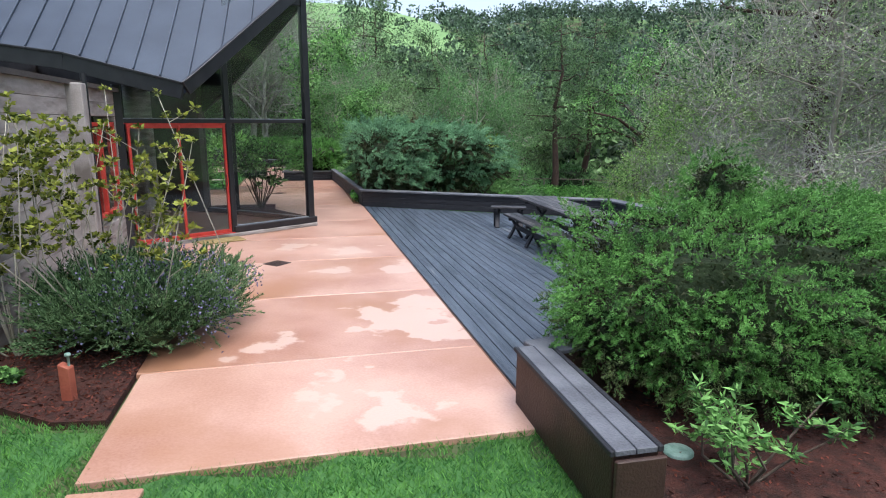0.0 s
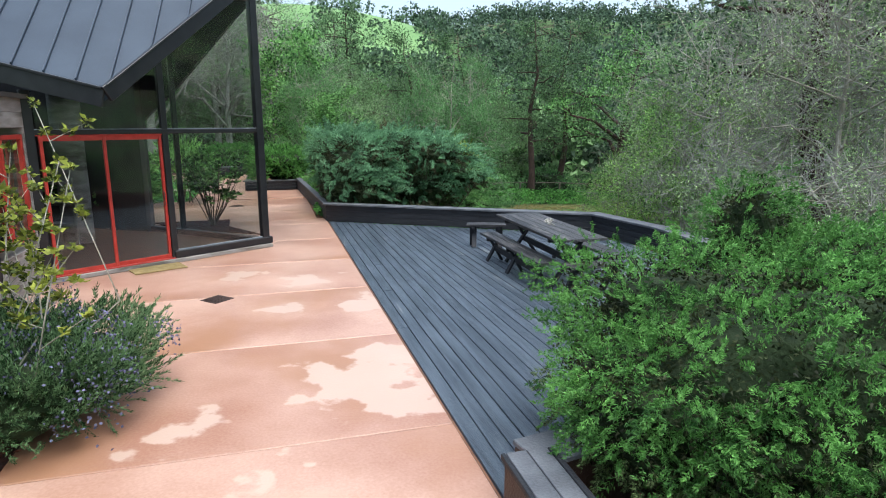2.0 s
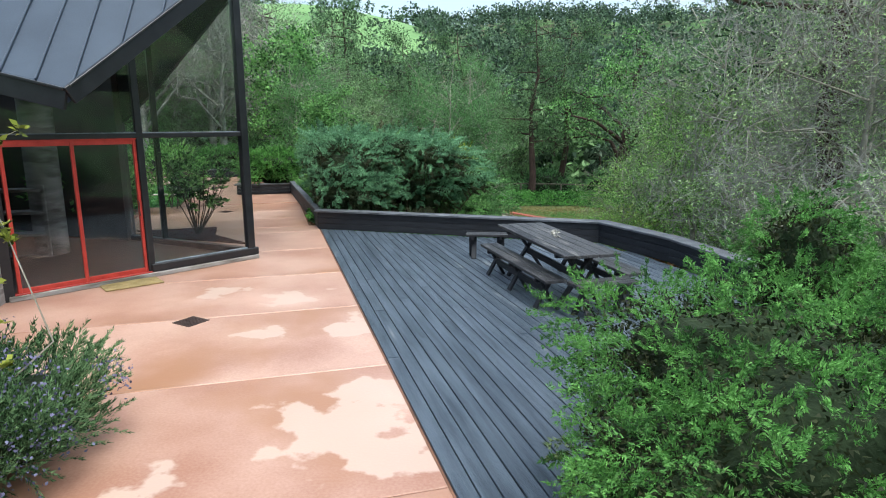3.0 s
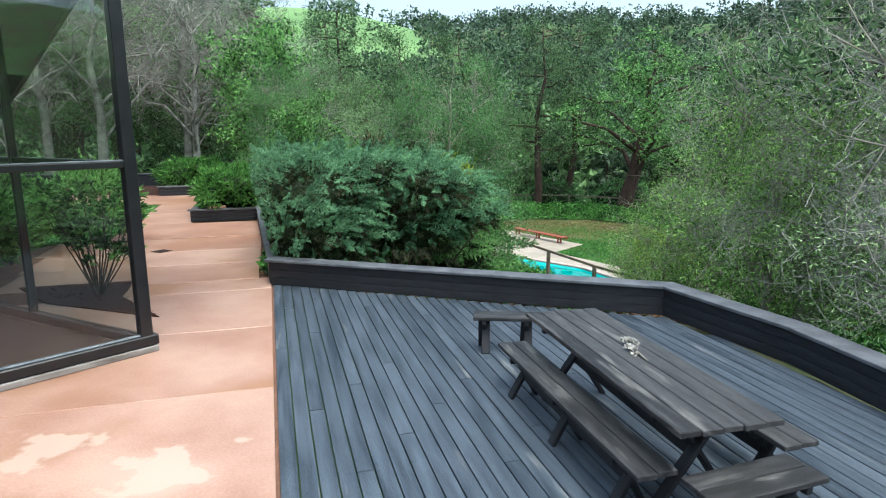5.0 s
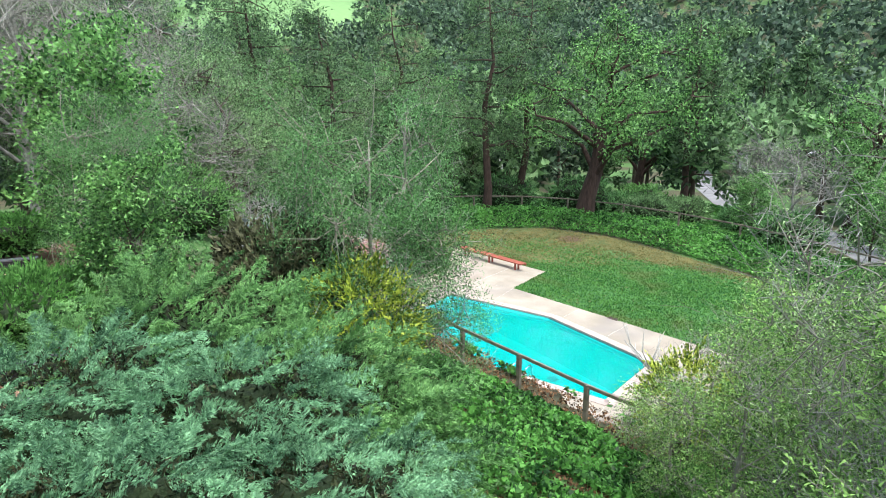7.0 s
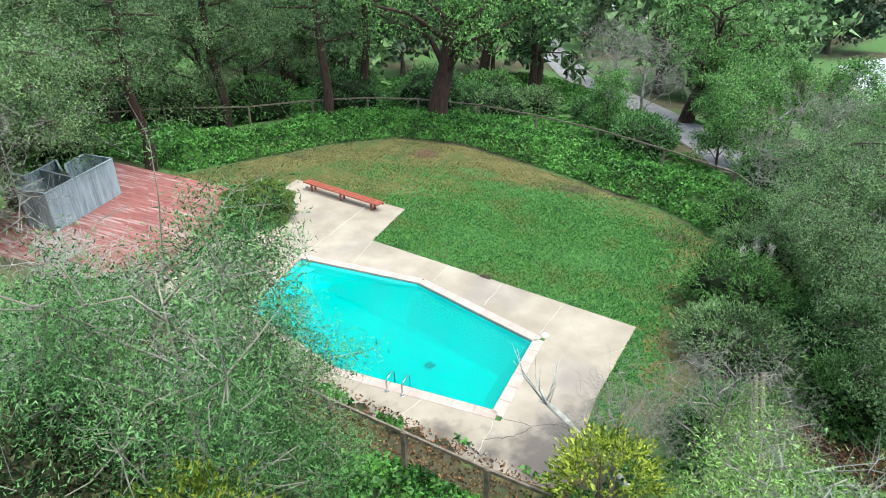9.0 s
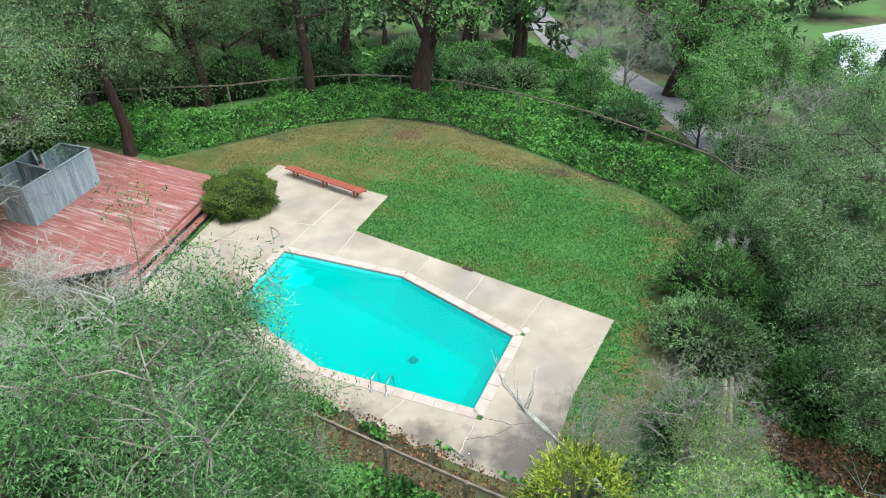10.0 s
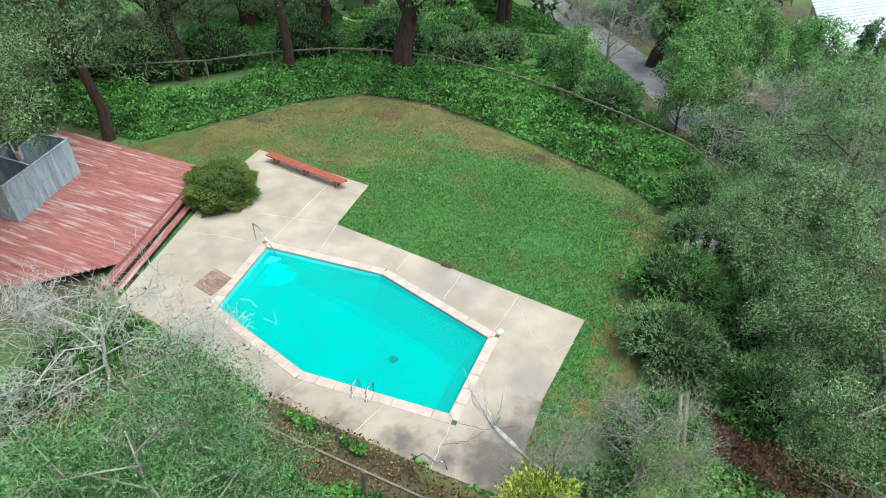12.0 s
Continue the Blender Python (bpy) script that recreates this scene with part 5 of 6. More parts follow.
def core_mesh(name, centre, radii, power, low, seed, shrink):
    """A smaller dark shell inside a dense shrub, standing for the shade in there."""
    bm = bmesh.new()
    bmesh.ops.create_icosphere(bm, subdivisions=4, radius=1.0)
    for v in bm.verts:
        d = np.array(v.co)
        d[2] = max(d[2], low)
        k = (np.abs(d) ** power).sum() ** (-1 / power)
        w = 1 + 0.10 * float(wave(d[0] * 3 + seed, d[1] * 3 + d[2] * 2, 1.6, seed)) + 0.08 * noise.noise(Vector(d * 6))
        v.co = Vector(np.asarray(centre) + d * k * w * np.asarray(radii) * shrink)
    me = bpy.data.meshes.new(name)
    bm.to_mesh(me)
    bm.free()
    return me


# near-black green: the shade deep inside a shrub, put into the colour
DARKCORE = material("shrub_inner_shade", (0.008, 0.018, 0.005), (0.022, 0.040, 0.012), 5, 0.95, bump=0.8, fine=25)


def fronds(pos, out, rng, length, plates, leaflets, lean, loose, droop, leaf, fan):
    """Flat drooping fans: side sprays along a curved axis, leaflets along each."""
    n = len(pos)
    lee = np.clip(out @ np.asarray(lean) / np.linalg.norm(lean) * 0.8 + 0.45, 0, 1)[:, None]
    axis = out * (1.0 - 0.5 * lee) + rng.normal(0, loose, (n, 3)) + np.asarray(lean) * (0.2 + 0.8 * lee)
    axis /= np.linalg.norm(axis, axis=1, keepdims=True)
    flat = np.cross(axis, out + np.array([0, 0, 0.5]) + rng.normal(0, 0.3, (n, 3)))
    flat /= np.linalg.norm(flat, axis=1, keepdims=True) + 1e-9
    P, D = [], []
    for k in range(plates):
        f = (k + 0.6) / plates
        sg = 1 if k % 2 else -1
        root = pos + axis * (length * f)[:, None] - np.array([0, 0, 1.0]) * (droop * length * f * f)[:, None]
        go = axis * 0.8 + flat * sg * 0.75 + rng.normal(0, 0.18, (n, 3)) - np.array([0, 0, droop * f])
        go /= np.linalg.norm(go, axis=1, keepdims=True)
        span = length * fan * (1.12 - f) * rng.uniform(0.7, 1.2, n)
        for _ in range(leaflets):
            g = rng.uniform(0, 1, n) ** 0.8
            P.append(root + go * (span * g)[:, None] + rng.normal(0, leaf * 0.28, (n, 3)))
            D.append(go + rng.normal(0, 0.24, (n, 3)))
    return np.concatenate(P), np.concatenate(D)


def frond_shrub(name, label, bodies, mat, inner, n, plates, leaflets, length, leaf, width, seed, low=-0.6, lean=(0, 0, 0.3), loose=0.3, droop=0.25, clipped=0.6, brown=None, keep=None, fan=0.3, fill=14, heart=0.56):
    """A spreading juniper: fans over lumpy bodies, brown foliage, inside coloured dark as shade, crooked stems."""
    rng = np.random.default_rng(seed)
    c0 = np.mean([b[0] for b in bodies], 0)
    root = thing(name, label, "shrub", at=(c0[0], c0[1], gh(c0[0], c0[1])))
    cover = [b[1][0] * b[1][1] + b[1][2] * (b[1][0] + b[1][1]) for b in bodies]
    for i, (c, rad, power) in enumerate(bodies):
        c = np.asarray(c)
        m = int(n * cover[i] / sum(cover))
        p, d = bulk(rng, m, c, rad, power, low, seed + i)
        p = c + (p - c) * rng.uniform(0.76, 0.97, len(p))[:, None]
        size = rng.uniform(0.6, 1.3, len(p)) * length * np.where(d[:, 2] < 0.15, clipped, 1.0)
        P, D = fronds(p, d, rng, size, plates, leaflets, lean, loose, droop, leaf, fan)
        stay = keep(P) if keep else np.ones(len(P), bool)
        if brown:
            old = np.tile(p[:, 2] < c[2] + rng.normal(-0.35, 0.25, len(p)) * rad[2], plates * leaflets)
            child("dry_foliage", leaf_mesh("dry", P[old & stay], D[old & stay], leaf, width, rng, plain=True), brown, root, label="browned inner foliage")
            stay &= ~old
        P, D = P[stay], D[stay]
        child("foliage", leaf_mesh("foliage", P, D, rng.uniform(0.7, 1.3, len(P)) * leaf, width, rng, plain=True), mat, root)
        # broader leaves further in, their dark colour painting the gaps' shade
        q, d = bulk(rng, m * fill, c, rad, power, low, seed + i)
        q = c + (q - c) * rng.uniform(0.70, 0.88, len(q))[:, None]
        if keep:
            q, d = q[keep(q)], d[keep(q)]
        child("inner_foliage", leaf_mesh("inner_foliage", q, d + unit(rng, len(q)), leaf * 1.6, width * 2.2, rng, plain=True), inner, root, label="inner leaves coloured dark as shade")
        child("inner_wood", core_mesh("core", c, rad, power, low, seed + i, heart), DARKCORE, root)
        for _ in range(3):
            e = c + unit(rng, 1)[0] * np.asarray(rad) * 0.9
            base = c * 0.5 + c0 * 0.5
            b = np.array([base[0], base[1], gh(base[0], base[1]) - 0.05])
            stems = Tubes()
            stems.add([b, (b + e) / 2 + rng.normal(0, 0.12, 3), e], [0.03, 0.018, 0.006], 6)
            child("stem", stems.mesh("stem"), BARK, root)
    return root


# leaf colour darkened to act as shade within the junipers
INNER = foliage("inner_shade_leaf", (0.014, 0.022, 0.008), (0.05, 0.06, 0.025))


def shrub(name, label, category, bodies, mat, n, seed, spray=0.16, leaflets=8, leaf=0.07, width=0.02, low=-0.25, lift=0.35, under=None, core=True, trunk=0.05):
    """A dense shrub: sprays over lumpy bodies round a shade-dark shell, on stems."""
    rng = np.random.default_rng(seed)
    c0 = np.mean([b[0] for b in bodies], 0)
    z0 = gh(c0[0], c0[1])
    root = thing(name, label, category, at=(c0[0], c0[1], z0))
    total = sum(b[1][0] * b[1][1] for b in bodies)
    stems = Tubes()
    for i, (c, rad, power) in enumerate(bodies):
        m = int(n * rad[0] * rad[1] / total)
        p, d = bulk(rng, m, c, rad, power, low, seed + i)
        inner = rng.uniform(0.80, 1.0, len(p))[:, None]
        p = np.asarray(c) + (p - np.asarray(c)) * inner
        P, D, L, W = sprays(p, d, rng, rng.uniform(0.6, 1.3, len(p)) * spray, leaflets, leaf, width, 0.02, lift)
        if under is not None:
            low_part = P[:, 2] < c[2] + (0.1 + 0.25 * rng.uniform(size=len(P))) * rad[2] - 0.25 * rad[2]
            child("dry_foliage", leaf_mesh("dry", P[low_part], D[low_part], L[low_part], W[low_part], rng), under, root, label="browned inner foliage")
            P, D, L, W = P[~low_part], D[~low_part], L[~low_part], W[~low_part]
        child("foliage", leaf_mesh("foliage", P, D, L, W * 1.25, rng, plain=True), mat, root)
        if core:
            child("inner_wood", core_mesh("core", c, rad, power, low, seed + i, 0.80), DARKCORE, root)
        for _ in range(7):
            q = np.asarray(c) + unit(rng, 1)[0] * np.asarray(rad) * 0.6
            b = np.array([c[0] + rng.normal(0, 0.15), c[1] + rng.normal(0, 0.15), gh(c[0], c[1]) - 0.05])
            stems.add([b, (b + q) / 2 + rng.normal(0, 0.08, 3), q], [trunk, trunk * 0.7, trunk * 0.3], 6)
    child("stem", stems.mesh("stem"), BARK, root)
    return root


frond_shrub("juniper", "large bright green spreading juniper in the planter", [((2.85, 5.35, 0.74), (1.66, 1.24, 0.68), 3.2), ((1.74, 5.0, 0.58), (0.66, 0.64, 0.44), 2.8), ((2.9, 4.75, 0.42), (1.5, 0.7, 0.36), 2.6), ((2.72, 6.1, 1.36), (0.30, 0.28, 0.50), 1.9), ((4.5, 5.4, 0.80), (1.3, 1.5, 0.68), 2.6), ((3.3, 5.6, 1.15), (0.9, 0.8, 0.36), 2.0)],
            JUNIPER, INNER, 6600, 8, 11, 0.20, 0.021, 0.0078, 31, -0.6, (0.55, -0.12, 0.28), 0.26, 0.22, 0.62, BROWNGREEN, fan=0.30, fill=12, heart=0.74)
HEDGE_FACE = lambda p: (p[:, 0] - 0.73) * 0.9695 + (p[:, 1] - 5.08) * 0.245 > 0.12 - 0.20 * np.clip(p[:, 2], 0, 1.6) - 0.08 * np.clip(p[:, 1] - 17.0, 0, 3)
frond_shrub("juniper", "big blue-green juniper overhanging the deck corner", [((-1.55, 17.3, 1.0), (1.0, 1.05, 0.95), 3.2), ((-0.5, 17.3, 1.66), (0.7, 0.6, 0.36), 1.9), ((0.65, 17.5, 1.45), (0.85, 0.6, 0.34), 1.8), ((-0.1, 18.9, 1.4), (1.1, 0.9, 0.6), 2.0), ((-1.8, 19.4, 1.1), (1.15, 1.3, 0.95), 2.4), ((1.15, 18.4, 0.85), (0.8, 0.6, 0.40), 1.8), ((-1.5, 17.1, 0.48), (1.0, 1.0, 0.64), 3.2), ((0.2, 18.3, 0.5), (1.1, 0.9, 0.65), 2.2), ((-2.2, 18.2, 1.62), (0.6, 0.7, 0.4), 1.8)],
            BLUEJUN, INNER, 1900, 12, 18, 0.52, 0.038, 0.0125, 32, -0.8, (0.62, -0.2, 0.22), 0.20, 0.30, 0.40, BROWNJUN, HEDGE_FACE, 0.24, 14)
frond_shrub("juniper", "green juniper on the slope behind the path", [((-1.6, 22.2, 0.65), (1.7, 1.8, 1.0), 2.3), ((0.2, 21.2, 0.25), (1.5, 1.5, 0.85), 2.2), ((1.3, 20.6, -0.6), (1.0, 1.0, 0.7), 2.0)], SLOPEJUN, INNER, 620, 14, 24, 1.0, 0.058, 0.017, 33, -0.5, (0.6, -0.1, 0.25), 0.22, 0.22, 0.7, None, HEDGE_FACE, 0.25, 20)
shrub("hedge_bush", "clipped green bush in a black planter", "shrub", [((*st(20.3, -0.85)[:2], 0.75), (1.0, 1.5, 0.6), 3.2)], JUNIPER, 2500, 34, 0.16, 8, 0.09, 0.026, -0.5)
shrub("hedge_bush", "low green bush in the end planter", "shrub", [((*st(27.6, -2.9)[:2], 0.7), (1.2, 1.0, 0.55), 3.0)], JUNIPER, 1500, 35, 0.16, 8, 0.10, 0.03, -0.5)
shrub("clipped_bush", "round clipped dark green bush by the red deck", "shrub", [((3.75, 44.1, -3.85), (1.5, 1.55, 0.85), 2.7)], CLIPPED, 8000, 36, 0.11, 8, 0.065, 0.02, -0.7, 0.4)
plume_shrub("rosemary", "flowering rosemary bush beside the terrace", "shrub", [((-2.84, 6.14, 0.30), (0.90, 0.90, 0.36), 2.6)], ROSEMARY, 1500, 56, 0.33, 0.020, 0.036, 0.010, 37, -0.5, (0, 0, 0.9), trunk=0.015, shrink=0.75)
rng = np.random.default_rng(38)
p, d = bulk(rng, 4200, (-2.82, 6.16, 0.36), (0.93, 0.92, 0.50), 2.5, -0.2, 3)
p = p[(wave(p[:, 0], p[:, 1], 3.0, 2.0) > -0.2) & (p[:, 0] + rng.normal(0, 0.4, len(p)) > -2.9)]
p += rng.normal(0, 0.04, p.shape)
rose = [o for o in scene.objects if o.name.startswith("rosemary")][0]
child("blossom", leaf_mesh("blossom", p, unit(rng, len(p)) + np.array([0, 0, 0.5]), 0.028, 0.020, rng), BLOSSOM, rose, label="small blue-grey flowers")


def tree(name, label, rng, H, R, clear, trunk_r, limbs, clumps, per, leaf, leafmat, barkmat, sigma=0.45, twigs=0, cone=0.0, lean=(0, 0), twigmat=None, twig_len=0.8, droop=0.0, tk=1.0):
    """Trunk and tapering limbs, leaves in loose clumps at their ends."""
    root = thing(name, label, "tree")
    wood, twig = Tubes(), Tubes()
    top = np.array([lean[0], lean[1], H * 0.9])
    path = [np.array([0, 0, -0.3])] + [top * f + np.append(rng.normal(0, 0.03 * H, 2) * (0.2 + f) * 0.5, 0) for f in (0.12, 0.3, 0.5, 0.7, 0.88, 1.0)]
    rad = [trunk_r * 1.35, trunk_r, trunk_r * 0.82, trunk_r * 0.62, trunk_r * 0.42, trunk_r * 0.2, trunk_r * 0.06]
    wood.add(path, rad, 9 if twigs else 5)
    mid, half = (clear + H) / 2, (H - clear) / 2
    tips = []
    for k in range(limbs):
        f = 0.0 + (k + rng.uniform(0, 0.8)) / limbs
        z0 = clear * 0.75 + (H * 0.86 - clear * 0.75) * f
        i = np.searchsorted([q[2] for q in path], z0)
        a, b = path[max(i - 1, 0)], path[min(i, len(path) - 1)]
        s = a + (b - a) * np.clip((z0 - a[2]) / max(b[2] - a[2], 0.01), 0, 1)
        t = k * 2.4 + rng.uniform(-0.5, 0.5)
        reach = R * (1 - cone * f) * rng.uniform(0.7, 1.0)
        if not cone:
            reach *= max(0.35, math.sqrt(max(0.0, 1 - ((z0 + 0.15 * H - mid) / (half * 1.25)) ** 2)))
        rise = (0.30 if not cone else 0.02) * H * rng.uniform(0.4, 1.0) * (1 - f * 0.6)
        e = s + np.array([math.cos(t) * reach, math.sin(t) * reach, rise - droop * reach])
        m1 = s + (e - s) * 0.4 + np.append(rng.normal(0, 0.08 * R, 2), 0.05 * H * (not cone))
        m2 = s + (e - s) * 0.75 + rng.normal(0, 0.06 * R, 3)
        r0 = trunk_r * 0.42 * (1 - 0.6 * f)
        wood.add([s, m1, m2, e], [r0, r0 * 0.65, r0 * 0.38, r0 * 0.1], 6 if twigs else 3)
        tips += [m1 * 0.4 + m2 * 0.6, m2, m2 * 0.5 + e * 0.5, e]
    tips = np.array(tips)
    base = tips[rng.integers(0, len(tips), clumps)]
    cl = base + rng.normal(0, 1, (clumps, 3)) * np.array([R * 0.17, R * 0.17, half * 0.17])
    for c, b in list(zip(cl, base))[: max(min(twigs, clumps), clumps // 3) if H < 9.5 or twigs else 0]:
        wood.add([b, (b + c) / 2 + rng.normal(0, 0.05, 3), c], [0.02 * trunk_r / 0.2 + 0.006, 0.012, 0.005], 3)
    for c in cl[rng.integers(0, clumps, twigs)] if twigs else ():
        o = c + rng.normal(0, sigma * 0.6, 3)
        d = unit(rng, 1)[0] * np.array([1, 1, 0.6]) + np.array([0, 0, 0.45])
        q = o + d * twig_len * rng.uniform(0.5, 1.1)
        mid_ = (o + q) / 2 + rng.normal(0, 0.07, 3)
        twig.add([o, mid_, q], [0.006 * tk, 0.0045 * tk, 0.0025 * tk], 3)
        for _ in range(2):
            q2 = mid_ + (unit(rng, 1)[0] + d * 0.6) * twig_len * 0.4
            twig.add([mid_, q2], [0.0035 * tk, 0.002 * tk], 3)
    child("trunk", wood.mesh("trunk"), barkmat, root)
    if per:
        P = np.repeat(cl, per, 0)
        P = P + unit(rng, len(P)) * (1.65 * sigma * rng.uniform(0, 1, len(P)) ** 0.6)[:, None] * np.array([1, 1, 0.75])
        D = unit(rng, len(P)) + np.array([0, 0, 0.15 - droop])
        child("crown", leaf_mesh("crown", P, D, rng.uniform(0.6, 1.3, len(P)) * leaf[0], rng.uniform(0.8, 1.4, len(P)) * leaf[1], rng, plain=True), leafmat, root)
    if twigs:
        tagged(child("brushwood", twig.mesh("brushwood", False), twigmat or TWIG, root), kind="stuff")
    return root


def plant(root, spots, label=""):
    """Put the first copy of a tree at the first spot and copies at the others: x, y, scale, turn, and a height on the ground."""
    copies = []
    for i, s in enumerate(spots):
        x, y, k, turn = s[:4]
        z = s[4] if len(s) > 4 else gh(x, y)
        m = pose(x, y, z, 0, 0, turn) @ Matrix.Scale(k, 4)
        if i:
            copies.append((root, m))
        else:
            first = m
    for ob, m in copies:
        new_one = copy_thing(ob, m)
        new_one.scale = m.to_scale()
    root.matrix_basis = first


# near sparse tree on the slope, and the twiggy ones right of the deck
plant(tree("tree", "grey-green small-leaved tree with fine pale twigs", R_(51), 7.7, 2.25, 1.0, 0.11, 22, 460, 200, (0.075, 0.017), GREYLEAF, TWIG, 0.34, 420, twigmat=MOSSBARK, twig_len=0.75),
      [(1.3, 25.1, 0.95, 0, -2.9), (-4.2, 27.2, 0.62, 140)])
plant(tree("tree", "twiggy grey-green tree with bare pale branches", R_(52), 8.0, 3.2, 0.6, 0.10, 22, 280, 62, (0.072, 0.022), AIRYLEAF, TWIG, 0.42, 1700, twigmat=PALEBARK, twig_len=0.95, tk=1.2),
      [(8.0, 17.8, 0.82, 0), (9.6, 13.4, 1.1, 100), (12.6, 17.4, 1.1, 210), (12.5, 9.5, 1.2, 300), (7.6, 12.4, 0.8, 40)])
plant(tree("tree", "bare lichen-grey tree with crooked white branches", R_(53), 6.0, 2.6, 1.2, 0.12, 16, 150, 0, (0.1, 0.05), GREYLEAF, MOSSBARK, 0.4, 900, twigmat=MOSSBARK, twig_len=0.7, tk=0.9),
      [(-13.8, 33.9, 1.9, 40, 0.0), (-17.0, 35.2, 1.9, 120, 0.0), (-15.5, 30.5, 1.6, 200, 0.0), (-10.6, 36.5, 1.6, 300, -0.3), (-8.6, 38.5, 1.5, 70, -0.5), (-12.6, 40.5, 1.8, 15, 0.0), (-6.6, 41.5, 1.4, 230), (8.9, 25.2, 0.5, 80), (11.0, 24.6, 0.62, 10), (29, 50, 1.1, 30), (32, 57, 1.2, 150), (24.5, 29.0, 1.0, 310), (25.5, 34.5, 1.1, 40)])

plant(tree("tree", "small bare tree white with lichen beside the red deck", R_(59), 4.0, 2.5, 0.5, 0.10, 18, 170, 0, (0.1, 0.05), GREYLEAF, WHITEBARK, 0.38, 3400, twigmat=WHITEBARK, twig_len=0.36, tk=1.0),
      [(-0.3, 31.8, 1.28, 0, -4.2), (1.6, 30.3, 0.7, 90, -4.0)])
# live oaks and mixed trees round the lawn
plant(tree("tree", "broad dark olive live oak", R_(54), 9.0, 4.6, 2.0, 0.26, 15, 340, 150, (0.10, 0.042), OLIVE, BARK, 0.46, 260, twigmat=PALEBARK, tk=1.6),
      [(20.5, 27.0, 0.72, 0), (25.0, 30.5, 0.75, 60), (17.2, 23.4, 0.62, 140), (28.5, 33.0, 0.72, 200), (22.5, 22.5, 0.8, 250), (19.2, 24.9, 0.66, 20), (21.8, 30.2, 0.6, 110), (-8.5, 57.5, 1.1, 160), (-3, 61, 1.2, 210), (2.5, 63, 1.15, 300), (-14, 46, 1.3, 45), (-9.5, 44.5, 1.15, 15), (-18, 39.5, 1.2, 330), (-13, 50, 1.4, 75), (-6.2, 48, 1.1, 265), (-22, 46, 1.5, 130), (-20, 41, 1.3, 190), (-24, 34, 1.3, 80), (6, 66, 1.2, 100)])
plant(tree("tree", "tall pine with a dark bare trunk", R_(55), 17.0, 3.4, 6.5, 0.30, 20, 150, 60, (0.26, 0.06), PINELEAF, REDBARK, 0.55, 60, cone=0.45),
      [(9.8, 57.1, 1.0, 0), (-0.9, 52.4, 0.9, 120), (13.4, 60.5, 1.05, 220), (3.5, 60, 1.0, 40), (9.0, 15.3, 0.95, 20, -2.0), (-6.5, 60, 1.1, 170), (-9, 66, 1.2, 10), (30, 66, 1.1, 330), (-22, 52, 1.2, 110)])
plant(tree("tree", "big leaning oak with a thick dark forked trunk", R_(56), 13.0, 6.0, 3.2, 0.60, 16, 300, 44, (0.22, 0.10), MIDLEAF, REDBARK, 0.6, 120, lean=(1.8, -0.5)),
      [(16.4, 54.6, 1.0, 0), (-4.5, 66, 0.95, 200), (35, 52, 0.8, 300), (29, 74, 0.9, 30), (10, 74, 1.0, 150)])
plant(tree("tree", "light green slender tree", R_(57), 7.0, 2.0, 1.0, 0.10, 14, 200, 60, (0.15, 0.08), MIDLEAF, BARK, 0.36, 80),
      [(-3.4, 25.6, 0.55, 0), (-5.5, 29.5, 0.9, 60), (24.5, 47.5, 0.62, 250), (27, 41, 0.7, 120), (30, 42, 0.8, 10), (33, 46, 0.8, 60), (36, 41, 0.9, 200), (31.5, 36.5, 0.8, 300), (35.5, 50.5, 0.8, 20), (39.5, 47, 0.75, 160), (-8.6, 47, 1.1, 10)])
plant(tree("tree", "bright green young leafy tree on the slope", R_(58), 5.0, 1.9, 0.3, 0.07, 14, 220, 70, (0.095, 0.024), BRIGHTLEAF, TWIG, 0.34, 260),
      [(7.7, 20.8, 0.82, 0), (6.2, 20.2, 0.62, 250), (6.3, 22.2, 0.46, 80), (9.6, 22.6, 0.55, 150), (11.3, 24.2, 0.5, 220), (8.9, 18.6, 0.95, 40), (8.3, 23.3, 0.36, 300), (7.0, 17.3, 0.95, 190)])
shrub("bush", "yellow-flowering bush on the slope", "shrub", [((1.0, 23.6, 0.55), (0.95, 0.85, 0.95), 2.1)], YELLOWLEAF, 700, 61, 0.40, 7, 0.09, 0.04, -0.6, 0.3, core=False)
shrub("bush", "yellow-green bush at the pool's corner", "shrub", [((7.6, 24.0, -1.65), (0.9, 0.85, 0.85), 2.1)], YELLOWLEAF, 600, 62, 0.34, 7, 0.09, 0.04, -0.6, 0.3, core=False)
shrub("bush", "dark brown-leaved bush behind the junipers", "shrub", [((-0.55, 24.9, 0.85), (1.3, 1.15, 1.2), 2.1)], DUSKLEAF, 1700, 63, 0.3, 7, 0.12, 0.05, -0.6, 0.3)
shrub("bush", "green shrubs beside the glazed room", "shrub", [((-7.2, 16.2, 0.75), (0.95, 0.9, 0.8), 2.1), ((-8.5, 18.7, 0.8), (1.2, 1.1, 0.85), 2.1)], MIDLEAF, 1500, 64, 0.3, 7, 0.13, 0.055, -0.4, 0.3, core=False, trunk=0.02)
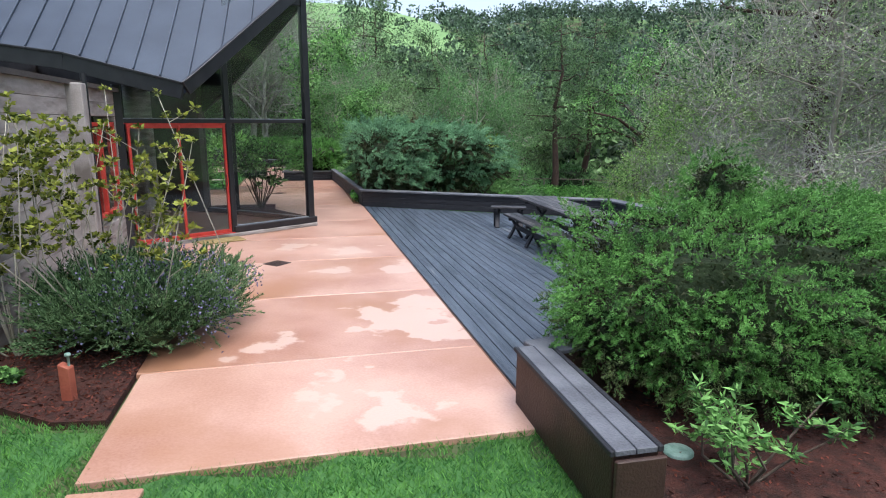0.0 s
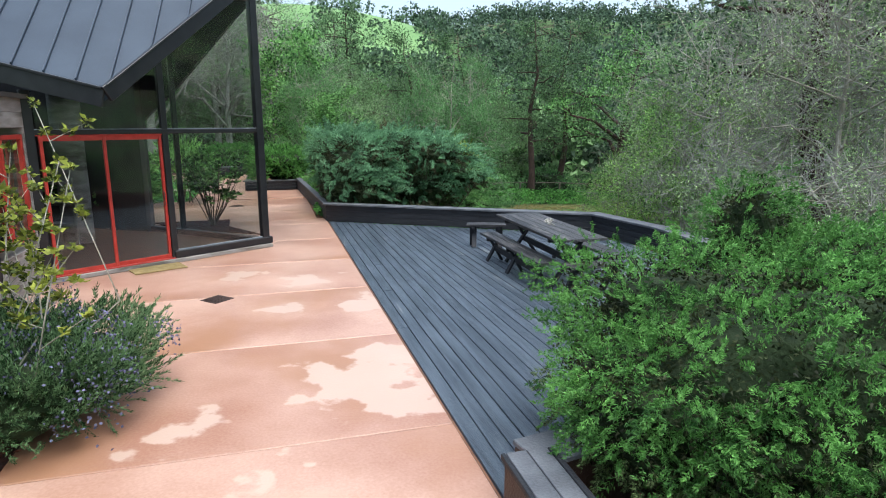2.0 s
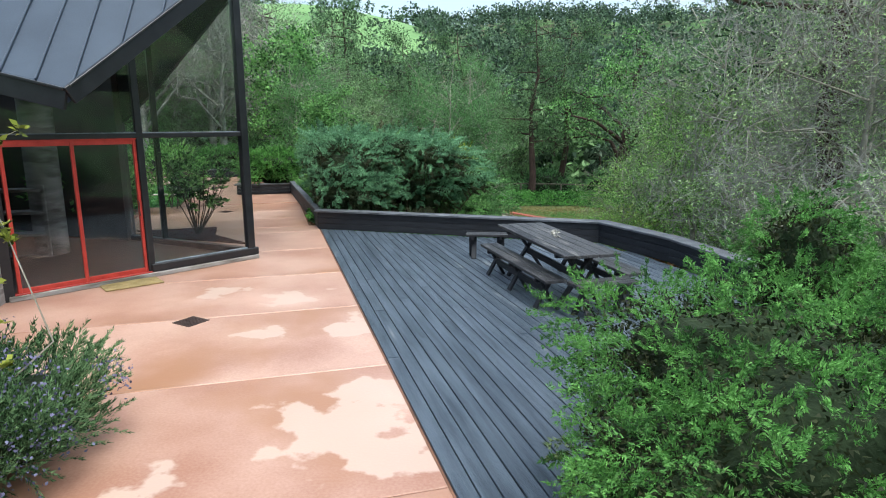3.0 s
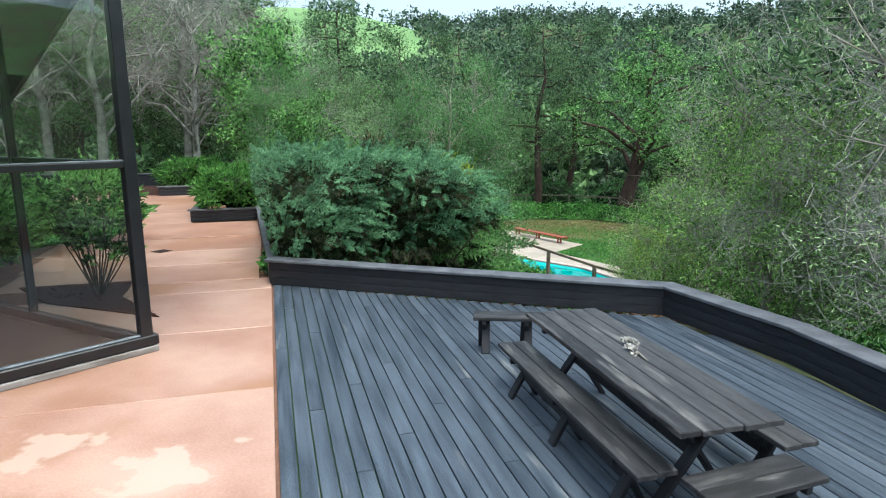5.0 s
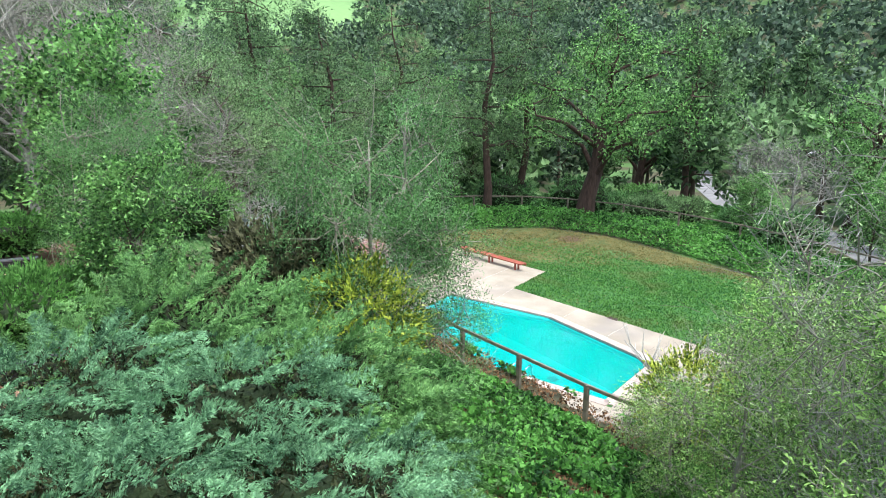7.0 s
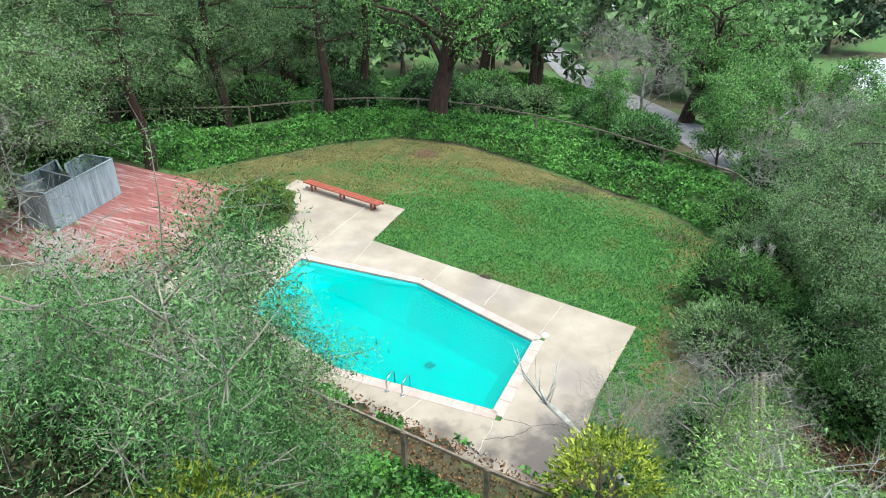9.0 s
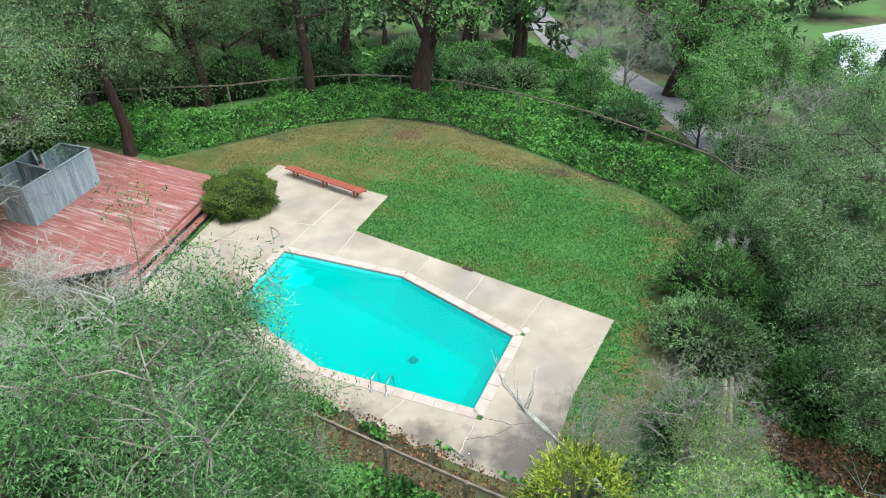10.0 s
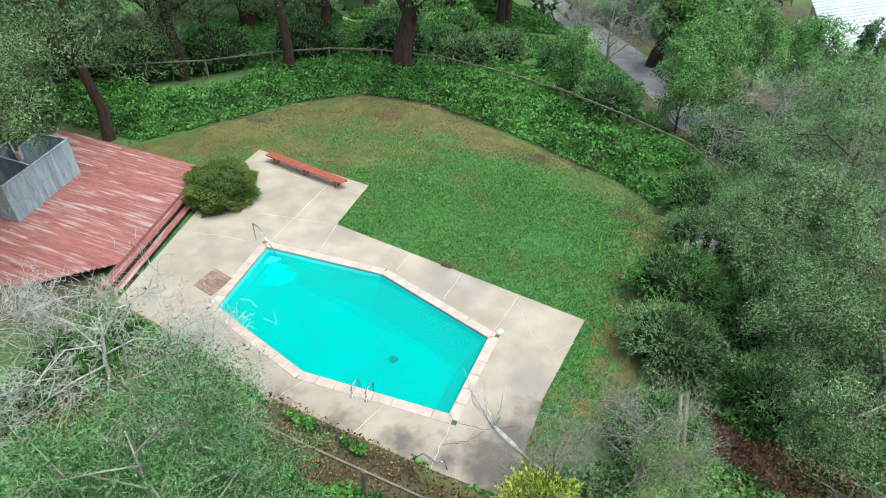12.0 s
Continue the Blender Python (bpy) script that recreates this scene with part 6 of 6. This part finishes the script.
for i, (x, y, rx, ry, h) in enumerate(((15.6, 28.3, 1.3, 1.6, 1.3), (17.6, 30.4, 1.4, 1.6, 1.5), (12.9, 25.8, 1.3, 1.0, 1.0), (20.6, 32.2, 1.3, 1.5, 1.4), (22.6, 34.6, 1.4, 1.6, 1.6), (24.9, 44.5, 1.8, 1.7, 1.6), (21.5, 55.5, 2.0, 1.6, 1.4), (-6.5, 37.5, 2.6, 2.0, 1.8), (-9.5, 41.5, 2.4, 2.0, 1.9), (10.6, 22.4, 1.2, 1.2, 1.0), (17.0, 25.6, 1.2, 1.2, 1.0), (28.5, 38.5, 2.0, 2.0, 1.6), (-2, 62.5, 2.6, 2.0, 2.2), (6, 61.5, 2.6, 2.0, 2.4), (12, 61, 2.6, 2.0, 2.2), (1.5, 60.5, 2.2, 1.8, 2.0), (-11, 57, 2.6, 2.2, 2.4), (17.5, 58.5, 2.4, 2.0, 2.2), (-5.5, 55.8, 2.0, 1.8, 1.8), (17.5, 61.5, 1.8, 1.6, 1.5), (21.5, 59.5, 1.6, 1.8, 1.3), (25.0, 56.5, 1.8, 1.5, 1.4), (24.0, 62.0, 2.0, 1.8, 1.8), (27.5, 52.5, 1.6, 1.8, 1.3), (20.5, 65.5, 2.0, 2.0, 1.9), (26.5, 47.5, 1.7, 1.6, 1.4), (19.0, 28.2, 1.2, 1.3, 1.1), (22.5, 26.0, 1.4, 1.4, 1.2))):
    shrub("bush", "dense wild green bush at the garden's edge", "shrub", [((x, y, gh(x, y) + h * 0.55), (rx, ry, h * 0.75), 2.2)], (OLIVE, MIDLEAF, GREYLEAF)[i % 3], 1700 if y < 40 else 1000, 70 + i, 0.30, 7, 0.10 if y < 40 else 0.14, 0.034 if y < 40 else 0.055, -0.5, 0.3)

# pampas clump, small shrubs, garden post, valve cover
rng = R_(81)
pam = thing("pampas_grass", "dry arching pampas grass clump", "grass", at=(18.9, 31.0, POOL_Z))
p = np.array([18.9, 31.0, POOL_Z]) + rng.normal(0, 0.25, (1500, 3)) * np.array([1, 1, 0])
d = unit(rng, 1500) * np.array([1, 1, 0.2]) + np.array([0, 0, 1.1])
child("blade_tuft", leaf_mesh("blade_tuft", p, d, rng.uniform(0.8, 1.7, 1500), 0.03, rng), PAMPAS, pam)
for k in range(4):
    c = np.array([18.9 + rng.normal(0, 0.3), 31.0 + rng.normal(0, 0.3), POOL_Z + 1.5])
    q = c + rng.normal(0, 0.05, (160, 3)) + np.array([0, 0, 1]) * rng.uniform(0, 0.6, (160, 1))
    child("plume", leaf_mesh("plume", q, unit(rng, 160) + np.array([0, 0, 1.0]), 0.14, 0.02, rng), WHITE, pam, label="cream plume")


def stem_shrub(name, label, at, h, spread, stems, leafmat, leaf, seed, whorl=9, barkmat=TWIG, r0=0.012, along_stem=(), crook=0.10):
    """An open shrub: crooked stems with whorls of leaves at the ends."""
    rng = R_(seed)
    root = thing(name, label, "shrub", at=at)
    wood, P, D = Tubes(), [], []
    for k in range(stems):
        t = rng.uniform(0, 2 * math.pi)
        e = np.array(at) + np.array([math.cos(t) * spread * rng.uniform(0.2, 1), math.sin(t) * spread * rng.uniform(0.2, 1), h * rng.uniform(0.5, 1.0)])
        m1 = np.array(at) * 0.6 + e * 0.4 + rng.normal(0, crook * spread, 3)
        wood.add([np.array(at) - np.array([0, 0, 0.05]), m1, e], [r0, r0 * 0.7, r0 * 0.35], 5)
        ends = [e]
        for _ in range(3):
            s = m1 + (e - m1) * rng.uniform(0.1, 0.9)
            q = s + (unit(rng, 1)[0] * np.array([1, 1, 0.4]) + np.array([0, 0, 0.6])) * spread * 0.35 * rng.uniform(0.5, 1.1)
            wood.add([s, q], [r0 * 0.5, r0 * 0.25], 4)
            ends += [q, (s + q) / 2]
        for q in ends + [m1 + (e - m1) * f for f in along_stem]:
            P.append(q + rng.normal(0, 0.012, (whorl, 3)))
            D.append(unit(rng, whorl) * np.array([1, 1, 0.5]) + np.array([0, 0, 0.35]))
    P, D = np.concatenate(P), np.concatenate(D)
    child("stem", wood.mesh("stem"), barkmat, root)
    child("foliage", leaf_mesh("foliage", P, D, rng.uniform(0.7, 1.2, len(P)) * leaf[0], leaf[1], rng), leafmat, root)
    return root


stem_shrub("rhododendron", "young open shrub with whorled glossy leaves in mulch", (1.98, 3.66, 0.02), 0.52, 0.55, 12, MIDLEAF, (0.078, 0.022), 91, 10, BARK)
stem_shrub("citrus_tree", "espaliered citrus tree with yellow-green leaves on crooked grey limbs", (-3.1, 5.95, 0.0), 2.45, 1.0, 26, CITRUS, (0.062, 0.035), 92, 13, TWIG, 0.009, (0.5, 0.7, 0.85), 0.26)
stem_shrub("citrus_tree", "yellow-green leafy shrub against the concrete wall", (-3.75, 5.6, 0.0), 2.3, 0.75, 12, CITRUS, (0.075, 0.042), 96, 12, TWIG, 0.009, (0.5, 0.7, 0.85), 0.26)
stem_shrub("shrub", "many-stemmed shrub beside the glazed room", (-4.5, 15.35, 0.0), 1.75, 0.85, 18, MIDLEAF, (0.12, 0.052), 93, 13, BARK, 0.014)
stem_shrub("shrub", "leggy green shrub by the path", (-7.35, 17.7, 0.0), 1.5, 0.7, 12, MIDLEAF, (0.13, 0.06), 94, 12, BARK, 0.016)
shrub("bush", "leafy light green shrub between the path and the side lawn", "shrub", [((-6.75, 19.5, 0.85), (0.75, 0.85, 0.75), 2.0)], GREENSHRUB, 420, 98, 0.34, 8, 0.11, 0.045, -0.5, 0.3, core=False, trunk=0.02)
stem_shrub("seedling", "small green seedling in the mulch", (-3.35, 5.0, 0.0), 0.16, 0.12, 4, MIDLEAF, (0.07, 0.035), 95, 7)
lamp = thing("path_light", "rusty red wedge-shaped garden light post", "garden light", at=(-2.72, 4.72, 0))
bm = bmesh.new()
bmesh.ops.create_cube(bm, size=1.0, matrix=Matrix.Translation((-2.72, 4.72, 0.15)) @ Matrix.Diagonal((0.085, 0.075, 0.32, 1)))
for v in bm.verts:
    if v.co.z > 0.2 and v.co.x > -2.72:
        v.co.z -= 0.035
bmesh.ops.bevel(bm, geom=bm.edges[:], offset=0.005, segments=1, affect="EDGES")
part("post", bm, LANTERN, lamp)
tb = Tubes()
tb.add([(-2.70, 4.73, 0.28), (-2.70, 4.73, 0.36), (-2.70, 4.73, 0.365), (-2.70, 4.73, 0.385)], [0.010, 0.010, 0.024, 0.020], 10)
child("sprinkler_head", tb.mesh("head"), VALVE, lamp, label="small grey-green head")
valve = thing("valve_cover", "round green valve cover set in the mulch", "cover", at=(1.70, 3.98, 0.03))
tb = Tubes()
tb.add([(1.70, 3.98, 0.0), (1.70, 3.98, 0.045), (1.70, 3.98, 0.052)], [0.095, 0.095, 0.085], 24)
child("lid", tb.mesh("lid"), VALVE, valve)

# dead trunk leaning over the pool surround, prop poles
dead = thing("dead_trunk", "leaning dead pale trunk over the pool surround", "tree trunk", at=(9.2, 25.0, gh(9.2, 25.0)))
tb = Tubes()
tb.add([(9.3, 24.9, -3.6), (8.9, 25.7, -3.0), (8.45, 26.4, -2.5), (8.2, 26.9, -2.3)], [0.10, 0.085, 0.07, 0.055], 8)
child("bole", tb.mesh("bole"), WHITEBARK, dead)
rng = R_(97)
for k in range(12):
    s = np.array([8.2, 26.9, -2.3]) + rng.normal(0, 0.03, 3)
    q = s + np.array([rng.uniform(-0.5, 0.6), rng.uniform(0.2, 1.6), rng.uniform(0.1, 1.0)])
    tb = Tubes()
    tb.add([s, (s + q) / 2 + rng.normal(0, 0.08, 3), q], [0.025, 0.014, 0.006], 5)
    child("branch", tb.mesh("branch"), WHITEBARK, dead)
logs = thing("prop_poles", "two old poles leaning in the thicket", "poles", at=(12.4, 24.6, -3.5))
for o in (0, 0.22):
    tb = Tubes()
    tb.add([(12.0 + o, 24.2, -3.6), (13.0 + o, 25.6, -2.0)], [0.05, 0.045], 8)
    child("pole", tb.mesh("pole"), POSTWOOD, logs)

# woodland on the hills
far_tree = [tree("far_tree", "far woodland tree on the hillside", R_(101), 10.0, 4.6, 2.0, 0.25, 9, 90, 16, (0.75, 0.45), FARLEAF, BARK, 0.75),
            tree("far_tree", "far dark pine on the hillside", R_(102), 15.0, 3.6, 3.0, 0.25, 12, 110, 14, (0.8, 0.28), PINELEAF, BARK, 0.6, cone=0.8),
            tree("far_tree", "far olive-green tree on the hillside", R_(103), 9.0, 4.8, 1.5, 0.25, 9, 90, 16, (0.75, 0.45), OLIVE, BARK, 0.75)]
rng = R_(104)
spots = [[], [], []]
tries = 0
while sum(map(len, spots)) < 140 and tries < 20000:
    tries += 1
    a, r = radians(rng.uniform(-62, 62)), 46 + 120 * rng.uniform() ** 1.5
    x, y = math.sin(a) * r, 30 + math.cos(a) * r
    if poly_distance(np.array([x]), np.array([y]), TERRACE)[0][0] < 16 or (x < -6 and y < 62) or (x > 24 and y < 96 and abs(x - 38 - (y - 70) * 0.42) < 5):
        continue
    if x > 24 and y < 56:
        continue
    if CLEARING(np.array([x]), np.array([y]))[0] and rng.uniform() < 0.9:
        continue
    spots[int(rng.integers(0, 3))].append((x, y, rng.uniform(0.75, 1.35), rng.uniform(0, 360)))
for t_, s_ in zip(far_tree, spots):
    plant(t_, s_)

plant(tree("cypress", "narrow dark green cypress beside the white house", R_(110), 6.0, 0.75, 0.2, 0.12, 14, 130, 40, (0.22, 0.07), PINELEAF, BARK, 0.2, cone=0.7), [(43.0, 42.6, 1.0, 0), (44.3, 42.2, 0.85, 90)])

# far woods on the hillsides, too far to pick apart
rng = R_(120)
a, r = np.radians(rng.uniform(-66, 66, 4200)), 120 + 330 * rng.uniform(0, 1, 4200) ** 0.9
x, y = np.sin(a) * r, 30 + np.cos(a) * r
open_land = CLEARING(x, y) & (rng.uniform(0, 1, len(x)) < 0.93)
x, y = x[~open_land], y[~open_land]
z = ground_height(x, y)
h = rng.uniform(5, 11, len(x))
k = 46
c = np.stack([np.repeat(x, k), np.repeat(y, k), np.repeat(z, k)], 1)
hh = np.repeat(h, k)
o = unit(rng, len(c)) * (rng.uniform(0.3, 1, len(c)) ** 0.5)[:, None]
P = c + o * np.stack([hh * 0.42, hh * 0.42, hh * 0.5], 1) + np.stack([0 * hh, 0 * hh, hh * 0.55], 1)
tagged(child("far_woods", leaf_mesh("far_woods", P, unit(rng, len(P)) + np.array([0, 0, 0.3]), 1.5, 1.2, rng, plain=True), FARLEAF, None), "far woodland covering the hillsides, haze put into its leaf colour", "woodland", kind="stuff")
